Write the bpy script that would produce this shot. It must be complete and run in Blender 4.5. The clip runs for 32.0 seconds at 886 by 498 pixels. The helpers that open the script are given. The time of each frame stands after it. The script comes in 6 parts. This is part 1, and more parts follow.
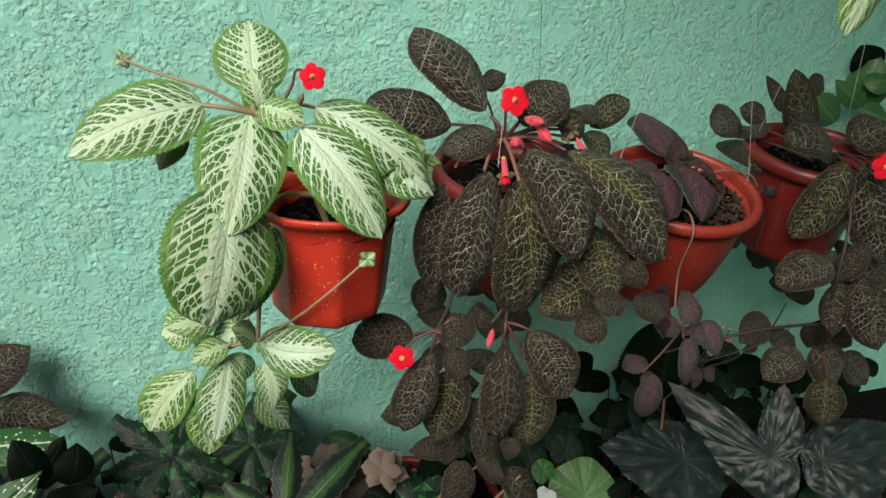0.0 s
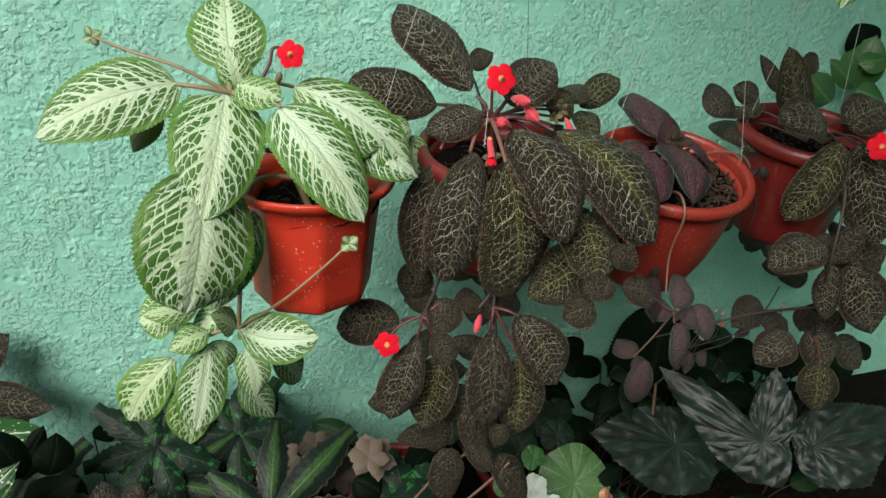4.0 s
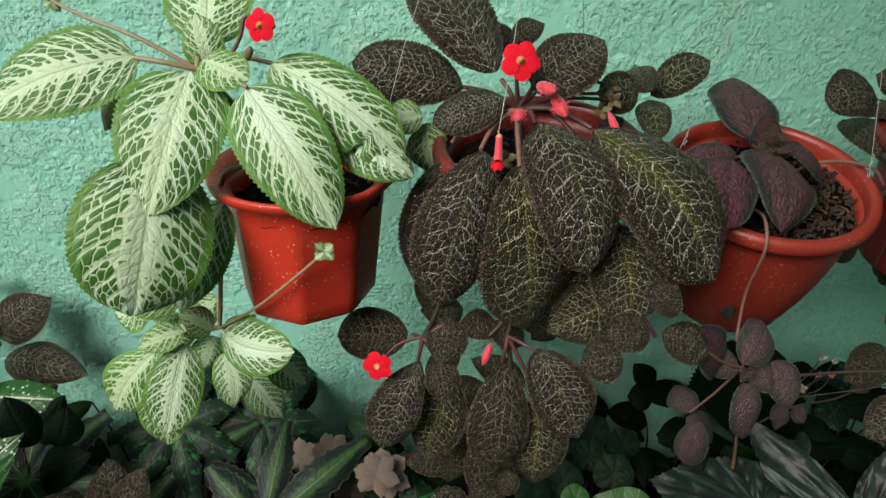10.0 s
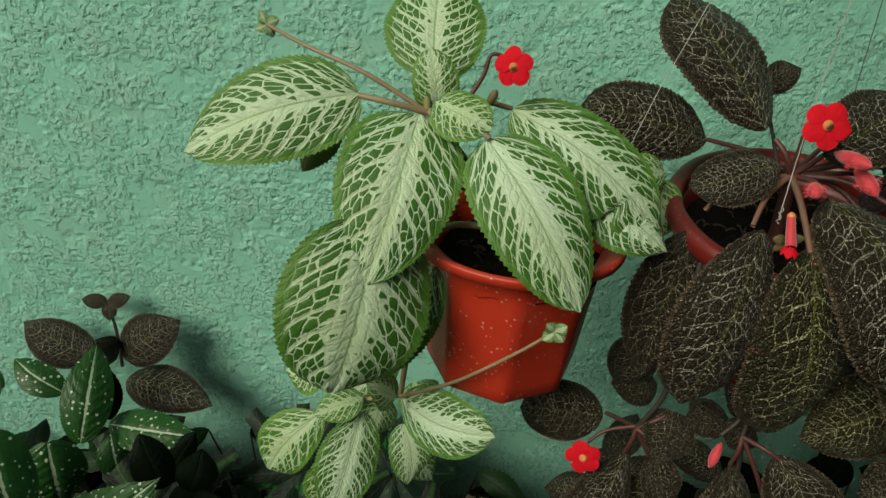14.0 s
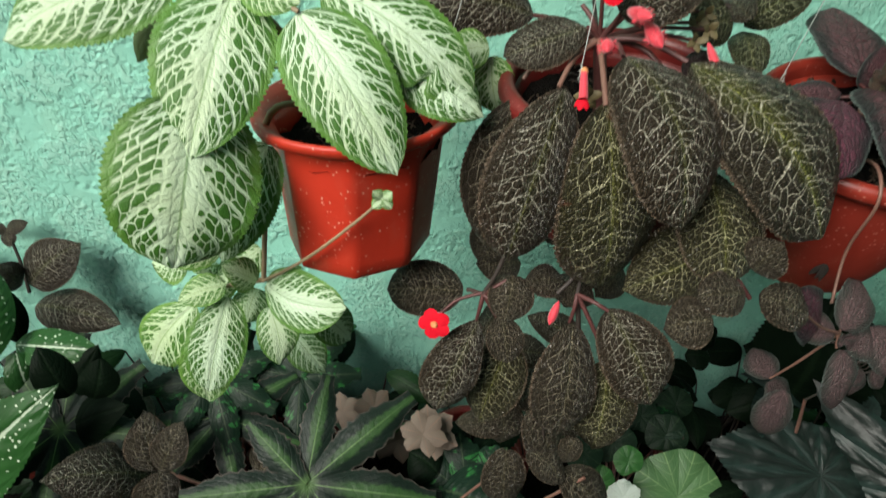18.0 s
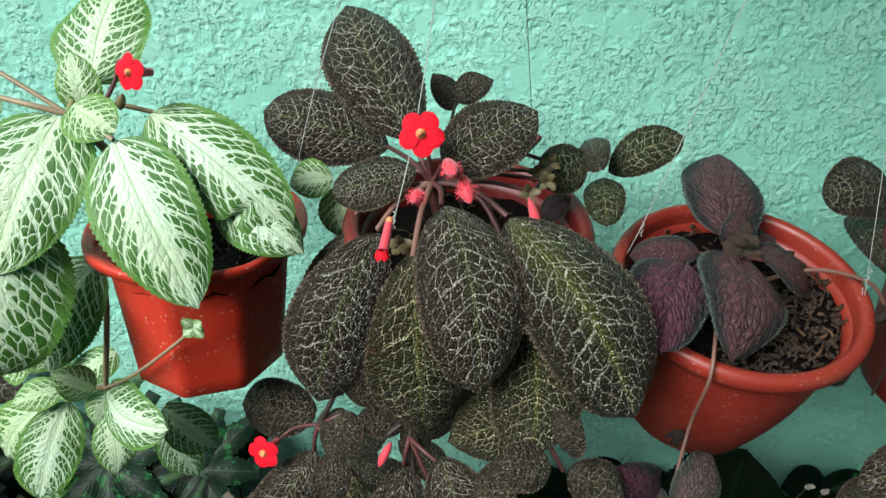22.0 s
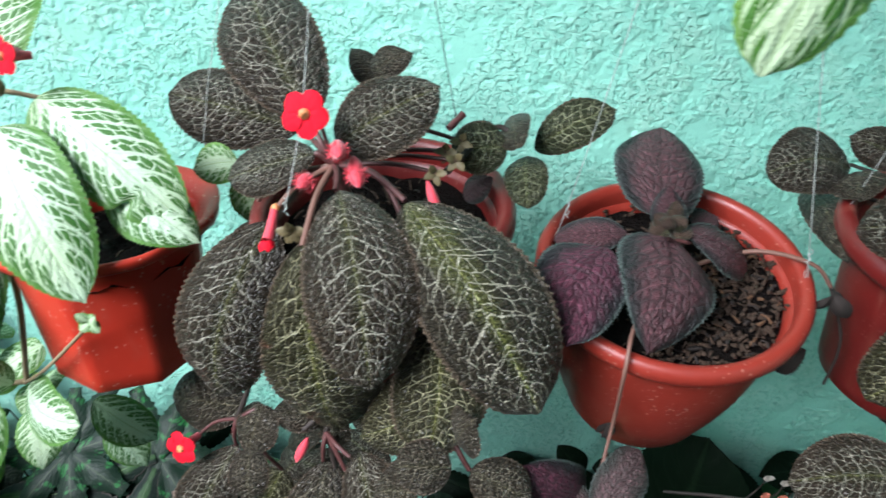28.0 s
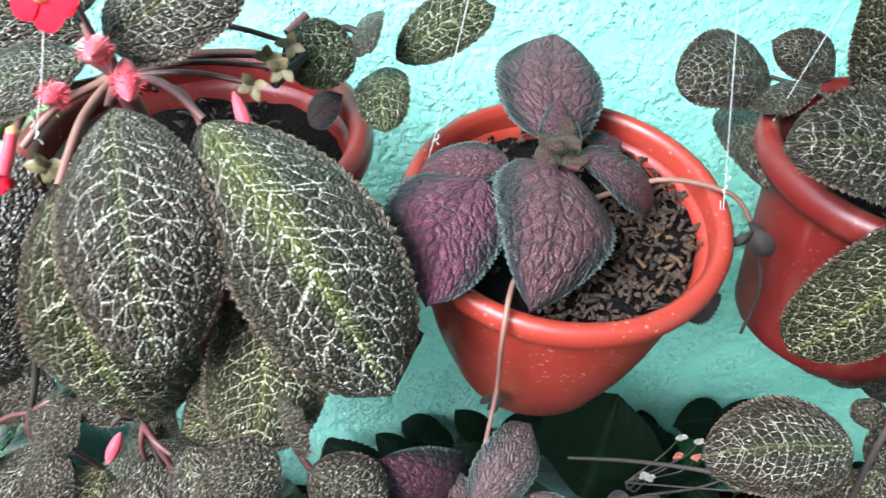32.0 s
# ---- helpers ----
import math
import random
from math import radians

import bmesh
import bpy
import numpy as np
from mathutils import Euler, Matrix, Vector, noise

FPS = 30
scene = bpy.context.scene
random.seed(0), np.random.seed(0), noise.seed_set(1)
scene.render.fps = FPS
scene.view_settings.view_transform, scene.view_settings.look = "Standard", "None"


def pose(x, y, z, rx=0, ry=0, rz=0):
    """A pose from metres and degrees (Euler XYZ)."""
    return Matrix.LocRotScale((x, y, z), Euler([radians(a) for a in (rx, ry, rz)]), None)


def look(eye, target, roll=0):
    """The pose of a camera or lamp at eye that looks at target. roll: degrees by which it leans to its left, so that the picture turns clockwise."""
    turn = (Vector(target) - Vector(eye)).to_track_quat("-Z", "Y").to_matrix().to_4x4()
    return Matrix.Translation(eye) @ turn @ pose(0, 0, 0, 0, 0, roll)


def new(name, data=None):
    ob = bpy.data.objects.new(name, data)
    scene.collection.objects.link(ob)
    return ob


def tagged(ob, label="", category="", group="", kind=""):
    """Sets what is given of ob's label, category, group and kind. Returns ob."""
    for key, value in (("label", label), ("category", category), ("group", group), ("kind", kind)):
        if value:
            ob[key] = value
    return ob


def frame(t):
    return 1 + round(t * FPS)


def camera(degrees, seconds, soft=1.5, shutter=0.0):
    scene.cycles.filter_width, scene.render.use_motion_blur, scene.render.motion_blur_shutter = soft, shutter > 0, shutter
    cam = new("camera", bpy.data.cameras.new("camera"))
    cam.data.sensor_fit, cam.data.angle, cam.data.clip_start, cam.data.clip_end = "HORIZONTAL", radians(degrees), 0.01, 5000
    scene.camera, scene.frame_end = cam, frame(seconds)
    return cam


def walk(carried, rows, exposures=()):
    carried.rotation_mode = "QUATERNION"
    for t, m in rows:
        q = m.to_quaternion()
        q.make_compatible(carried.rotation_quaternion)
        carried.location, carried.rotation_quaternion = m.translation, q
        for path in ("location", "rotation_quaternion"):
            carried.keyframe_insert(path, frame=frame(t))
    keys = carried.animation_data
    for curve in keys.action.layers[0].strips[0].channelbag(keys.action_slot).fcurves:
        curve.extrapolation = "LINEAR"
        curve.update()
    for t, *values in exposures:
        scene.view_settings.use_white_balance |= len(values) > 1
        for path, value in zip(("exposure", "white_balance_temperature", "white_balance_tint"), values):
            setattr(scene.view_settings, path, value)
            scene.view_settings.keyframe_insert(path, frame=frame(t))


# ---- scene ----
cam = camera(66.4, 32.0, shutter=0.4)
PATH = [
    (0, (0.076, 0.1, 0.995), (0.586, 1.799, 0.071), 2.6),
    (0.5, (0.081, 0.103, 0.993), (0.591, 1.797, 0.061), 2.7),
    (1, (0.083, 0.105, 0.991), (0.579, 1.807, 0.065), 2.4),
    (1.5, (0.083, 0.106, 0.991), (0.59, 1.801, 0.06), 2.6),
    (2, (0.088, 0.104, 0.989), (0.593, 1.793, 0.046), 3.0),
    (2.5, (0.086, 0.103, 0.988), (0.598, 1.792, 0.045), 3.1),
    (3, (0.085, 0.1, 0.987), (0.611, 1.79, 0.054), 3.6),
    (3.5, (0.088, 0.103, 0.986), (0.603, 1.79, 0.042), 2.7),
    (5.5, (0.09, 0.163, 0.985), (0.647, 1.804, -0.014), 2.8),
    (6, (0.081, 0.187, 0.984), (0.69, 1.815, -0.004), 2.9),
    (6.5, (0.087, 0.206, 0.984), (0.596, 1.868, -0.005), 2.7),
    (7, (0.145, 0.221, 0.991), (0.487, 1.938, 0.024), 2.4),
    (7.5, (0.184, 0.232, 0.989), (0.426, 1.964, 0.019), 3.1),
    (8, (0.199, 0.227, 0.985), (0.368, 1.954, -0.01), 1.4),
    (8.5, (0.207, 0.226, 0.986), (0.373, 1.949, -0.015), 1.7),
    (9, (0.217, 0.217, 0.988), (0.337, 1.95, -0.001), 0.6),
    (9.5, (0.227, 0.207, 0.985), (0.342, 1.908, -0.062), 0.3),
    (10, (0.238, 0.206, 0.972), (0.321, 1.897, -0.094), 0.1),
    (10.5, (0.241, 0.211, 0.967), (0.262, 1.891, -0.119), 0.3),
    (11, (0.24, 0.227, 0.971), (0.2, 1.924, -0.087), 0.4),
    (11.5, (0.189, 0.255, 0.992), (-0.031, 1.96, -0.029), 1.9),
    (12, (0.158, 0.291, 0.999), (0.041, 2.015, -0.008), 0.3),
    (12.5, (0.131, 0.314, 0.987), (0.071, 2.011, -0.068), 0.3),
    (13, (0.123, 0.312, 0.984), (0.088, 2.006, -0.079), 1.2),
    (13.5, (0.115, 0.308, 0.977), (0.044, 1.989, -0.104), 1.1),
    (15.5, (0.073, 0.296, 0.974), (0.21, 1.978, -0.099), 3.6),
    (16, (0.089, 0.293, 0.953), (0.228, 1.908, -0.219), 2.5),
    (16.5, (0.107, 0.288, 0.939), (0.214, 1.866, -0.286), 1.6),
    (17, (0.136, 0.278, 0.926), (0.21, 1.818, -0.348), 0.4),
    (17.5, (0.166, 0.266, 0.934), (0.206, 1.837, -0.303), 0.2),
    (18, (0.203, 0.252, 0.946), (0.232, 1.854, -0.25), -0.2),
    (18.5, (0.207, 0.23, 0.984), (0.115, 1.939, -0.05), 0.7),
    (19, (0.246, 0.215, 0.988), (0.183, 1.951, -0.004), -0.2),
    (19.5, (0.294, 0.213, 0.985), (0.339, 1.939, -0.024), 0.1),
    (20, (0.329, 0.217, 0.987), (0.398, 1.929, -0.045), -0.7),
    (20.5, (0.32, 0.276, 0.981), (0.397, 1.955, -0.103), -0.2),
    (21, (0.306, 0.306, 0.982), (0.432, 1.997, -0.078), 0.6),
    (21.5, (0.32, 0.305, 0.984), (0.31, 1.992, -0.09), 0.8),
    (22, (0.358, 0.303, 0.986), (0.253, 1.997, -0.071), 2.0),
    (22.5, (0.367, 0.305, 0.982), (0.191, 2.003, -0.061), 2.0),
    (23, (0.369, 0.309, 0.981), (0.173, 1.999, -0.071), 1.7),
    (23.5, (0.367, 0.319, 0.977), (0.132, 1.993, -0.091), 1.6),
    (24, (0.37, 0.319, 0.961), (0.112, 1.953, -0.163), 0.7),
    (24.5, (0.386, 0.299, 0.931), (0.102, 1.847, -0.303), -0.9),
    (26.5, (0.414, 0.269, 0.921), (0.127, 1.745, -0.398), -2.9),
    (27, (0.412, 0.283, 0.939), (0.069, 1.826, -0.286), -2.5),
    (27.5, (0.406, 0.32, 0.962), (0.097, 1.901, -0.223), -0.3),
    (28, (0.436, 0.337, 0.977), (0.255, 1.988, -0.137), -0.4),
    (28.5, (0.457, 0.346, 0.974), (0.334, 2.004, -0.137), -0.5),
    (29, (0.467, 0.358, 0.969), (0.413, 2.008, -0.16), 1.1),
    (29.5, (0.484, 0.37, 0.967), (0.494, 2.01, -0.177), 2.2),
    (30, (0.481, 0.376, 0.964), (0.492, 2.016, -0.181), 2.8),
    (30.5, (0.479, 0.388, 0.954), (0.465, 2.017, -0.207), 2.9),
    (31, (0.478, 0.393, 0.949), (0.458, 2.042, -0.183), 2.2),
    (31.5, (0.469, 0.402, 0.924), (0.424, 2.002, -0.275), 1.8),
    (32, (0.477, 0.415, 0.917), (0.509, 1.993, -0.312), 2.1),
]
EXPOSURE = [(0.0, -0.31, 6700, 10), (5.0, -0.28, 6550, 8), (7.0, -0.33, 6350, 5), (9.0, -0.4, 6550, 6), (10.5, -0.25, 6600, 8), (11.0, -0.05, 6300, 5), (11.5, -0.5, 6400, 3), (12.0, -0.88, 6500, 2), (13.0, -1.03, 7000, -1), (16.0, -0.65, 7500, -3), (17.0, -0.16, 6850, 1), (18.0, -0.08, 6600, 6),
            (19.0, -0.48, 6250, 6), (20.0, -0.05, 6500, 9), (21.0, 0.07, 6100, 3), (22.0, 0.1, 6050, 5), (24.0, -0.08, 6300, 4), (26.5, 1.2, 6150, 13), (27.0, 1.06, 6100, 13), (28.0, 0.55, 5650, 10), (29.0, 0.42, 5450, 13), (30.0, 0.74, 5400, 15),
            (31.0, 0.8, 5400, 15), (32.0, 1.6, 5450, 9)]
walk(cam, [(t, look(eye, target, roll)) for t, eye, target, roll in PATH], EXPOSURE)

# ---- daylight ----
SUN_TURN, SUN_HEIGHT = radians(222), radians(42)
world = bpy.data.worlds.new("daylight")
scene.world = world
world.use_nodes = True
sky = world.node_tree.nodes.new("ShaderNodeTexSky")
sky.sky_type, sky.sun_disc = "NISHITA", False
sky.sun_elevation, sky.sun_rotation = SUN_HEIGHT, SUN_TURN
sky.dust_density, sky.ozone_density = 4.0, 1.0
backing = world.node_tree.nodes["Background"]
backing.inputs["Strength"].default_value = 0.10
world.node_tree.links.new(sky.outputs[0], backing.inputs["Color"])
sun = new("sun", bpy.data.lights.new("sun", "SUN"))
sun.data.energy, sun.data.angle, sun.data.color = 5.0, radians(36), (1.0, 0.98, 0.94)
away = Vector((math.sin(SUN_TURN) * math.cos(SUN_HEIGHT), math.cos(SUN_TURN) * math.cos(SUN_HEIGHT), math.sin(SUN_HEIGHT)))
sun.matrix_world = look(away * 5, (0, 0, 0))


# ---- node materials ----
class Tree:
    """A short hand for node trees."""

    def __init__(self, name, **shader):
        self.mat = bpy.data.materials.new(name)
        self.mat.use_nodes = True
        self.nodes, self.links = self.mat.node_tree.nodes, self.mat.node_tree.links
        self.out = self.nodes["Principled BSDF"]
        for key, value in shader.items():
            self.put(self.out, key.replace("_", " "), value)

    def put(self, node, key, value):
        if isinstance(value, bpy.types.NodeSocket):
            self.links.new(value, node.inputs[key])
        else:
            node.inputs[key].default_value = value

    def m(self, op, *args, clamp=False):
        n = self.nodes.new("ShaderNodeMath")
        n.operation, n.use_clamp = op, clamp
        for i, a in enumerate(args):
            self.put(n, i, a)
        return n.outputs[0]

    def step(self, x, a, b):
        n = self.nodes.new("ShaderNodeMapRange")
        n.interpolation_type = "SMOOTHSTEP"
        for key, v in (("Value", x), ("From Min", a), ("From Max", b)):
            self.put(n, key, v)
        return n.outputs[0]

    def coords(self, kind):
        return self.nodes.new("ShaderNodeTexCoord").outputs[kind]

    def scaled(self, vec, x, y, z, shift=None):
        n = self.nodes.new("ShaderNodeVectorMath")
        n.operation = "MULTIPLY"
        self.put(n, 0, vec)
        n.inputs[1].default_value = (x, y, z)
        if shift is None:
            return n.outputs[0]
        a = self.nodes.new("ShaderNodeVectorMath")
        a.operation = "ADD"
        self.put(a, 0, n.outputs[0])
        self.put(a, 1, shift)
        return a.outputs[0]

    def noise(self, vec, scale, detail=3.0, rough=0.55, color=False):
        n = self.nodes.new("ShaderNodeTexNoise")
        for key, v in (("Vector", vec), ("Scale", scale), ("Detail", detail), ("Roughness", rough)):
            self.put(n, key, v)
        return n.outputs[1 if color else 0]

    def cells(self, vec, scale, feature="DISTANCE_TO_EDGE", random=1.0, flat=False):
        n = self.nodes.new("ShaderNodeTexVoronoi")
        n.voronoi_dimensions = "2D" if flat else "3D"
        n.feature = feature
        for key, v in (("Vector", vec), ("Scale", scale), ("Randomness", random)):
            self.put(n, key, v)
        return n.outputs[0]

    def split(self, vec):
        n = self.nodes.new("ShaderNodeSeparateXYZ")
        self.put(n, 0, vec)
        return n.outputs

    def mix(self, f, a, b):
        n = self.nodes.new("ShaderNodeMix")
        n.data_type = "RGBA"
        for i, v in ((0, f), (6, a), (7, b)):
            self.put(n, i, (*v, 1) if isinstance(v, tuple) else v)
        return n.outputs[2]

    def bump(self, height, strength, distance, before=None):
        n = self.nodes.new("ShaderNodeBump")
        for key, v in (("Height", height), ("Strength", strength), ("Distance", distance)):
            self.put(n, key, v)
        if before is not None:
            self.links.new(before, n.inputs["Normal"])
        return n.outputs[0]

    def chance(self):
        return self.nodes.new("ShaderNodeObjectInfo").outputs["Random"]

    def done(self, color=None, rough=None, normal=None):
        for key, v in (("Base Color", color), ("Roughness", rough), ("Normal", normal)):
            if v is not None:
                self.put(self.out, key, (*v, 1) if isinstance(v, tuple) else v)
        return self.mat


def leaf_ground(name, count, across=5.0, jitter=0.75, dense=1.0, stray=0.4, bow=(0.14, 0.22), **shader):
    """Leaf coordinates: place on the blade in metres, the side 0..1 from midrib to edge, the length 0..1, closeness to an arching side vein
    (1 on it) and the distance to the nearest cross vein of the net."""
    k = Tree(name, **shader)
    place = k.coords("Object")
    shift = k.scaled(place, 1, 1, 1, k.m("MULTIPLY", k.chance(), 3.0))
    u, v, _ = k.split(k.coords("UV"))
    lateral = k.m("SUBTRACT", k.m("MULTIPLY", u, 2.0), 1.0)
    side = k.m("ABSOLUTE", lateral)
    wob = k.m("MULTIPLY", k.m("SUBTRACT", k.noise(shift, 55, 2), 0.5), 0.07)
    arch = k.m("ADD", k.m("MULTIPLY", side, bow[0]), k.m("MULTIPLY", k.m("POWER", side, 3.0), bow[1]))
    run = k.m("MULTIPLY", k.m("ADD", k.m("SUBTRACT", v, arch), wob), count)
    wave = k.m("FRACT", k.m("ADD", run, 10.0))
    vein = k.m("MULTIPLY", k.m("ABSOLUTE", k.m("SUBTRACT", wave, 0.5)), 2.0)
    n = k.nodes.new("ShaderNodeCombineXYZ")
    k.put(n, 0, k.m("ADD", k.m("MULTIPLY", lateral, across), k.m("MULTIPLY", k.m("SUBTRACT", k.noise(shift, 120, 2), 0.5), stray)))
    k.put(n, 1, k.m("ADD", k.m("MULTIPLY", run, dense), k.m("MULTIPLY", k.m("SUBTRACT", k.noise(shift, 150, 2), 0.5), stray)))
    net = k.cells(k.scaled(n.outputs[0], 1, 1, 1, k.m("MULTIPLY", k.chance(), 40.0)), 1.0, random=jitter, flat=True)
    return k, shift, side, v, vein, net, n.outputs[0]


def make_silver_leaf(name, pale, green, margin, reach=0.28, count=8.0, across=6.2, dense=1.8):
    """Green leaf with a silver middle that frays outwards, silver arching side veins and rows of dark green cells between them."""
    k, place, side, v, vein, net, grid = leaf_ground(name, count, across, 0.75, dense, 0.40, (0.24, 0.10), Specular_IOR_Level=0.35)
    grain = k.m("SUBTRACT", k.noise(place, 480, 5, 0.8), 0.5)
    streak = k.m("SUBTRACT", k.noise(grid, 9.0, 3, 0.7), 0.5)
    cloud = k.m("SUBTRACT", k.noise(place, 45, 2), 0.5)
    rib_gap = k.m("SUBTRACT", k.m("MULTIPLY", k.m("SUBTRACT", 1.0, vein), 0.52), 0.05)
    gap = k.m("MINIMUM", k.m("ADD", k.m("ADD", k.m("MULTIPLY", net, 0.95), 0.005), k.m("MULTIPLY", k.step(side, 0.70, 0.95), 0.05)), rib_gap)
    swell = k.m("MULTIPLY", k.m("SUBTRACT", 1.0, k.m("POWER", k.m("ABSOLUTE", k.m("SUBTRACT", k.m("MULTIPLY", v, 2.0), 1.1)), 2.0)), 0.10)
    from_mid = k.m("SUBTRACT", k.m("ADD", side, k.m("ADD", k.m("MULTIPLY", cloud, 0.30), k.m("MULTIPLY", k.m("SUBTRACT", k.chance(), 0.5), 0.16))), swell)
    close = k.m("SUBTRACT", 1.0, k.step(from_mid, reach - 0.25, reach + 0.20))
    frayed = k.m("MULTIPLY", k.m("ADD", k.m("MULTIPLY", grain, 0.55), k.m("MULTIPLY", streak, 0.25)), k.m("ADD", 0.22, k.m("MULTIPLY", close, 0.9)))
    limit = k.m("ADD", 0.040, k.m("MULTIPLY", close, 0.48))
    leafy_part = k.step(k.m("ADD", gap, frayed), limit, k.m("ADD", limit, 0.05))
    edge = k.step(k.m("ADD", side, k.m("MULTIPLY", grain, 0.10)), 0.845, 0.915)
    leafy_part = k.m("MAXIMUM", leafy_part, k.m("MULTIPLY", edge, 0.92))
    leafy = k.mix(k.m("MULTIPLY", k.step(side, 0.80, 0.95), 0.85), green, margin)
    leafy = k.mix(k.m("MULTIPLY", k.noise(place, 260, 3), 0.55), leafy, margin)
    silver = k.mix(k.step(k.noise(place, 18, 2), 0.35, 0.7), pale, tuple(0.88 * c for c in pale[:2]) + (0.78 * pale[2],))
    silver = k.mix(k.m("MULTIPLY", k.step(side, 0.45, 0.95), 0.20), silver, tuple(0.75 * c for c in pale[:2]) + (0.62 * pale[2],))
    color = k.mix(leafy_part, silver, leafy)
    rib = k.m("SUBTRACT", 1.0, k.step(side, 0.008, 0.030))
    groove = k.m("MULTIPLY", k.m("MULTIPLY", k.step(vein, 0.95, 0.99), 0.22), k.m("SUBTRACT", 1.0, edge))
    color = k.mix(k.m("MAXIMUM", k.m("MULTIPLY", rib, 0.55), groove), color, margin)
    dimple = k.step(k.cells(place, 640), 0.0, 0.35)
    h = k.m("ADD", k.m("MULTIPLY", k.m("SUBTRACT", 1.0, k.m("POWER", vein, 6.0)), 0.7), k.m("ADD", k.m("MULTIPLY", k.step(net, 0.0, 0.25), 0.7), k.m("MULTIPLY", dimple, 0.35)))
    return k.done(color, k.m("ADD", 0.34, k.m("MULTIPLY", k.noise(place, 300), 0.22)), k.bump(h, 0.45, 0.0011, k.bump(k.noise(place, 1500, 2), 0.3, 0.0003)))


def make_netted_leaf(name, dark, mid, net_color, thick=0.042, show=0.60, scorch=0.0, olive=0.0, cells=0.9):
    """Dark pebbled leaf with a pale net of veins that fades to the rim, and a hairy paler edge."""
    k, place, side, v, vein, net, grid = leaf_ground(name, 7.0, 5.6 * cells, 0.8, 2.6 * cells, 0.34 * cells, (0.15, 0.05), Specular_IOR_Level=0.45)
    grain = k.m("SUBTRACT", k.noise(place, 600, 3, 0.7), 0.5)
    fade = k.m("SUBTRACT", 1.0, k.step(k.m("ADD", side, k.m("MULTIPLY", grain, 0.25)), 0.58, 0.97))
    wide = k.m("MULTIPLY", k.m("MULTIPLY", thick, k.m("ADD", 0.65, k.m("MULTIPLY", k.noise(place, 90, 2), 0.6))), k.m("ADD", 0.55, k.m("MULTIPLY", fade, 0.6)))
    line = k.m("SUBTRACT", 1.0, k.step(k.m("ADD", net, k.m("MULTIPLY", grain, 0.014)), k.m("MULTIPLY", wide, 0.5), k.m("MULTIPLY", wide, 1.3)))
    patchy = k.step(k.noise(place, 75, 3), 0.40, 0.60)
    ribs = k.m("MULTIPLY", k.step(k.m("ADD", vein, k.m("MULTIPLY", grain, 0.05)), 0.93, 0.975), k.m("SUBTRACT", 1.0, k.step(side, 0.45, 0.85)))
    line = k.m("MULTIPLY", line, k.m("ADD", 0.48, k.m("MULTIPLY", patchy, 0.52)))
    line = k.m("MAXIMUM", line, k.m("MULTIPLY", ribs, 0.85))
    pale = k.m("MULTIPLY", line, k.m("ADD", 0.16, k.m("MULTIPLY", fade, 0.84)))
    rib = k.m("SUBTRACT", 1.0, k.step(k.m("ADD", side, k.m("ADD", k.m("MULTIPLY", v, 0.16), k.m("MULTIPLY", grain, 0.2))), 0.05, 0.34))
    ground = k.mix(k.m("MULTIPLY", k.noise(place, 35, 3), 0.8), dark, tuple(1.7 * c for c in dark))
    ground = k.mix(k.m("MULTIPLY", rib, 0.85), ground, mid)
    if olive:
        zone = k.m("SUBTRACT", 1.0, k.step(k.m("ADD", side, k.m("ADD", k.m("MULTIPLY", v, 0.75), k.m("MULTIPLY", k.m("SUBTRACT", k.noise(place, 120, 3), 0.5), 0.5))), 0.40, 0.75))
        ground = k.mix(k.m("MULTIPLY", zone, olive), ground, mid)
    ground = k.mix(k.m("MULTIPLY", k.m("SUBTRACT", 1.0, k.step(side, 0.012, 0.032)), 0.8), ground, tuple(2.6 * c for c in mid))
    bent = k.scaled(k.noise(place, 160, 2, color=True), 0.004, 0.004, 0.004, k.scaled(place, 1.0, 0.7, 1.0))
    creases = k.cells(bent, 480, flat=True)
    # Shade between the pebbles, darkened into the colour along the creases.
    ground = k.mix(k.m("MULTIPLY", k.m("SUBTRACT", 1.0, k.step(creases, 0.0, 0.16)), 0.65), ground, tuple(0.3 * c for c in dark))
    color = k.mix(k.m("MULTIPLY", pale, show), ground, net_color)
    color = k.mix(k.m("MULTIPLY", k.step(k.m("ADD", side, k.m("MULTIPLY", grain, 0.06)), 0.915, 0.975), 0.75), color, (0.13, 0.095, 0.065))
    if scorch:
        color = k.mix(k.m("MULTIPLY", k.step(k.noise(place, 26, 3), 0.64, 0.70), scorch), color, (0.13, 0.032, 0.016))
    dome = k.m("ADD", k.m("MULTIPLY", k.step(net, 0.0, 0.30), 0.55), k.m("MULTIPLY", k.step(creases, 0.0, 0.34), 1.2))
    rough = k.m("ADD", 0.22, k.m("MULTIPLY", k.noise(place, 500), 0.26))
    return k.done(color, rough, k.bump(dome, 1.0, 0.0017, k.bump(k.noise(place, 2000, 2), 0.3, 0.0003)))


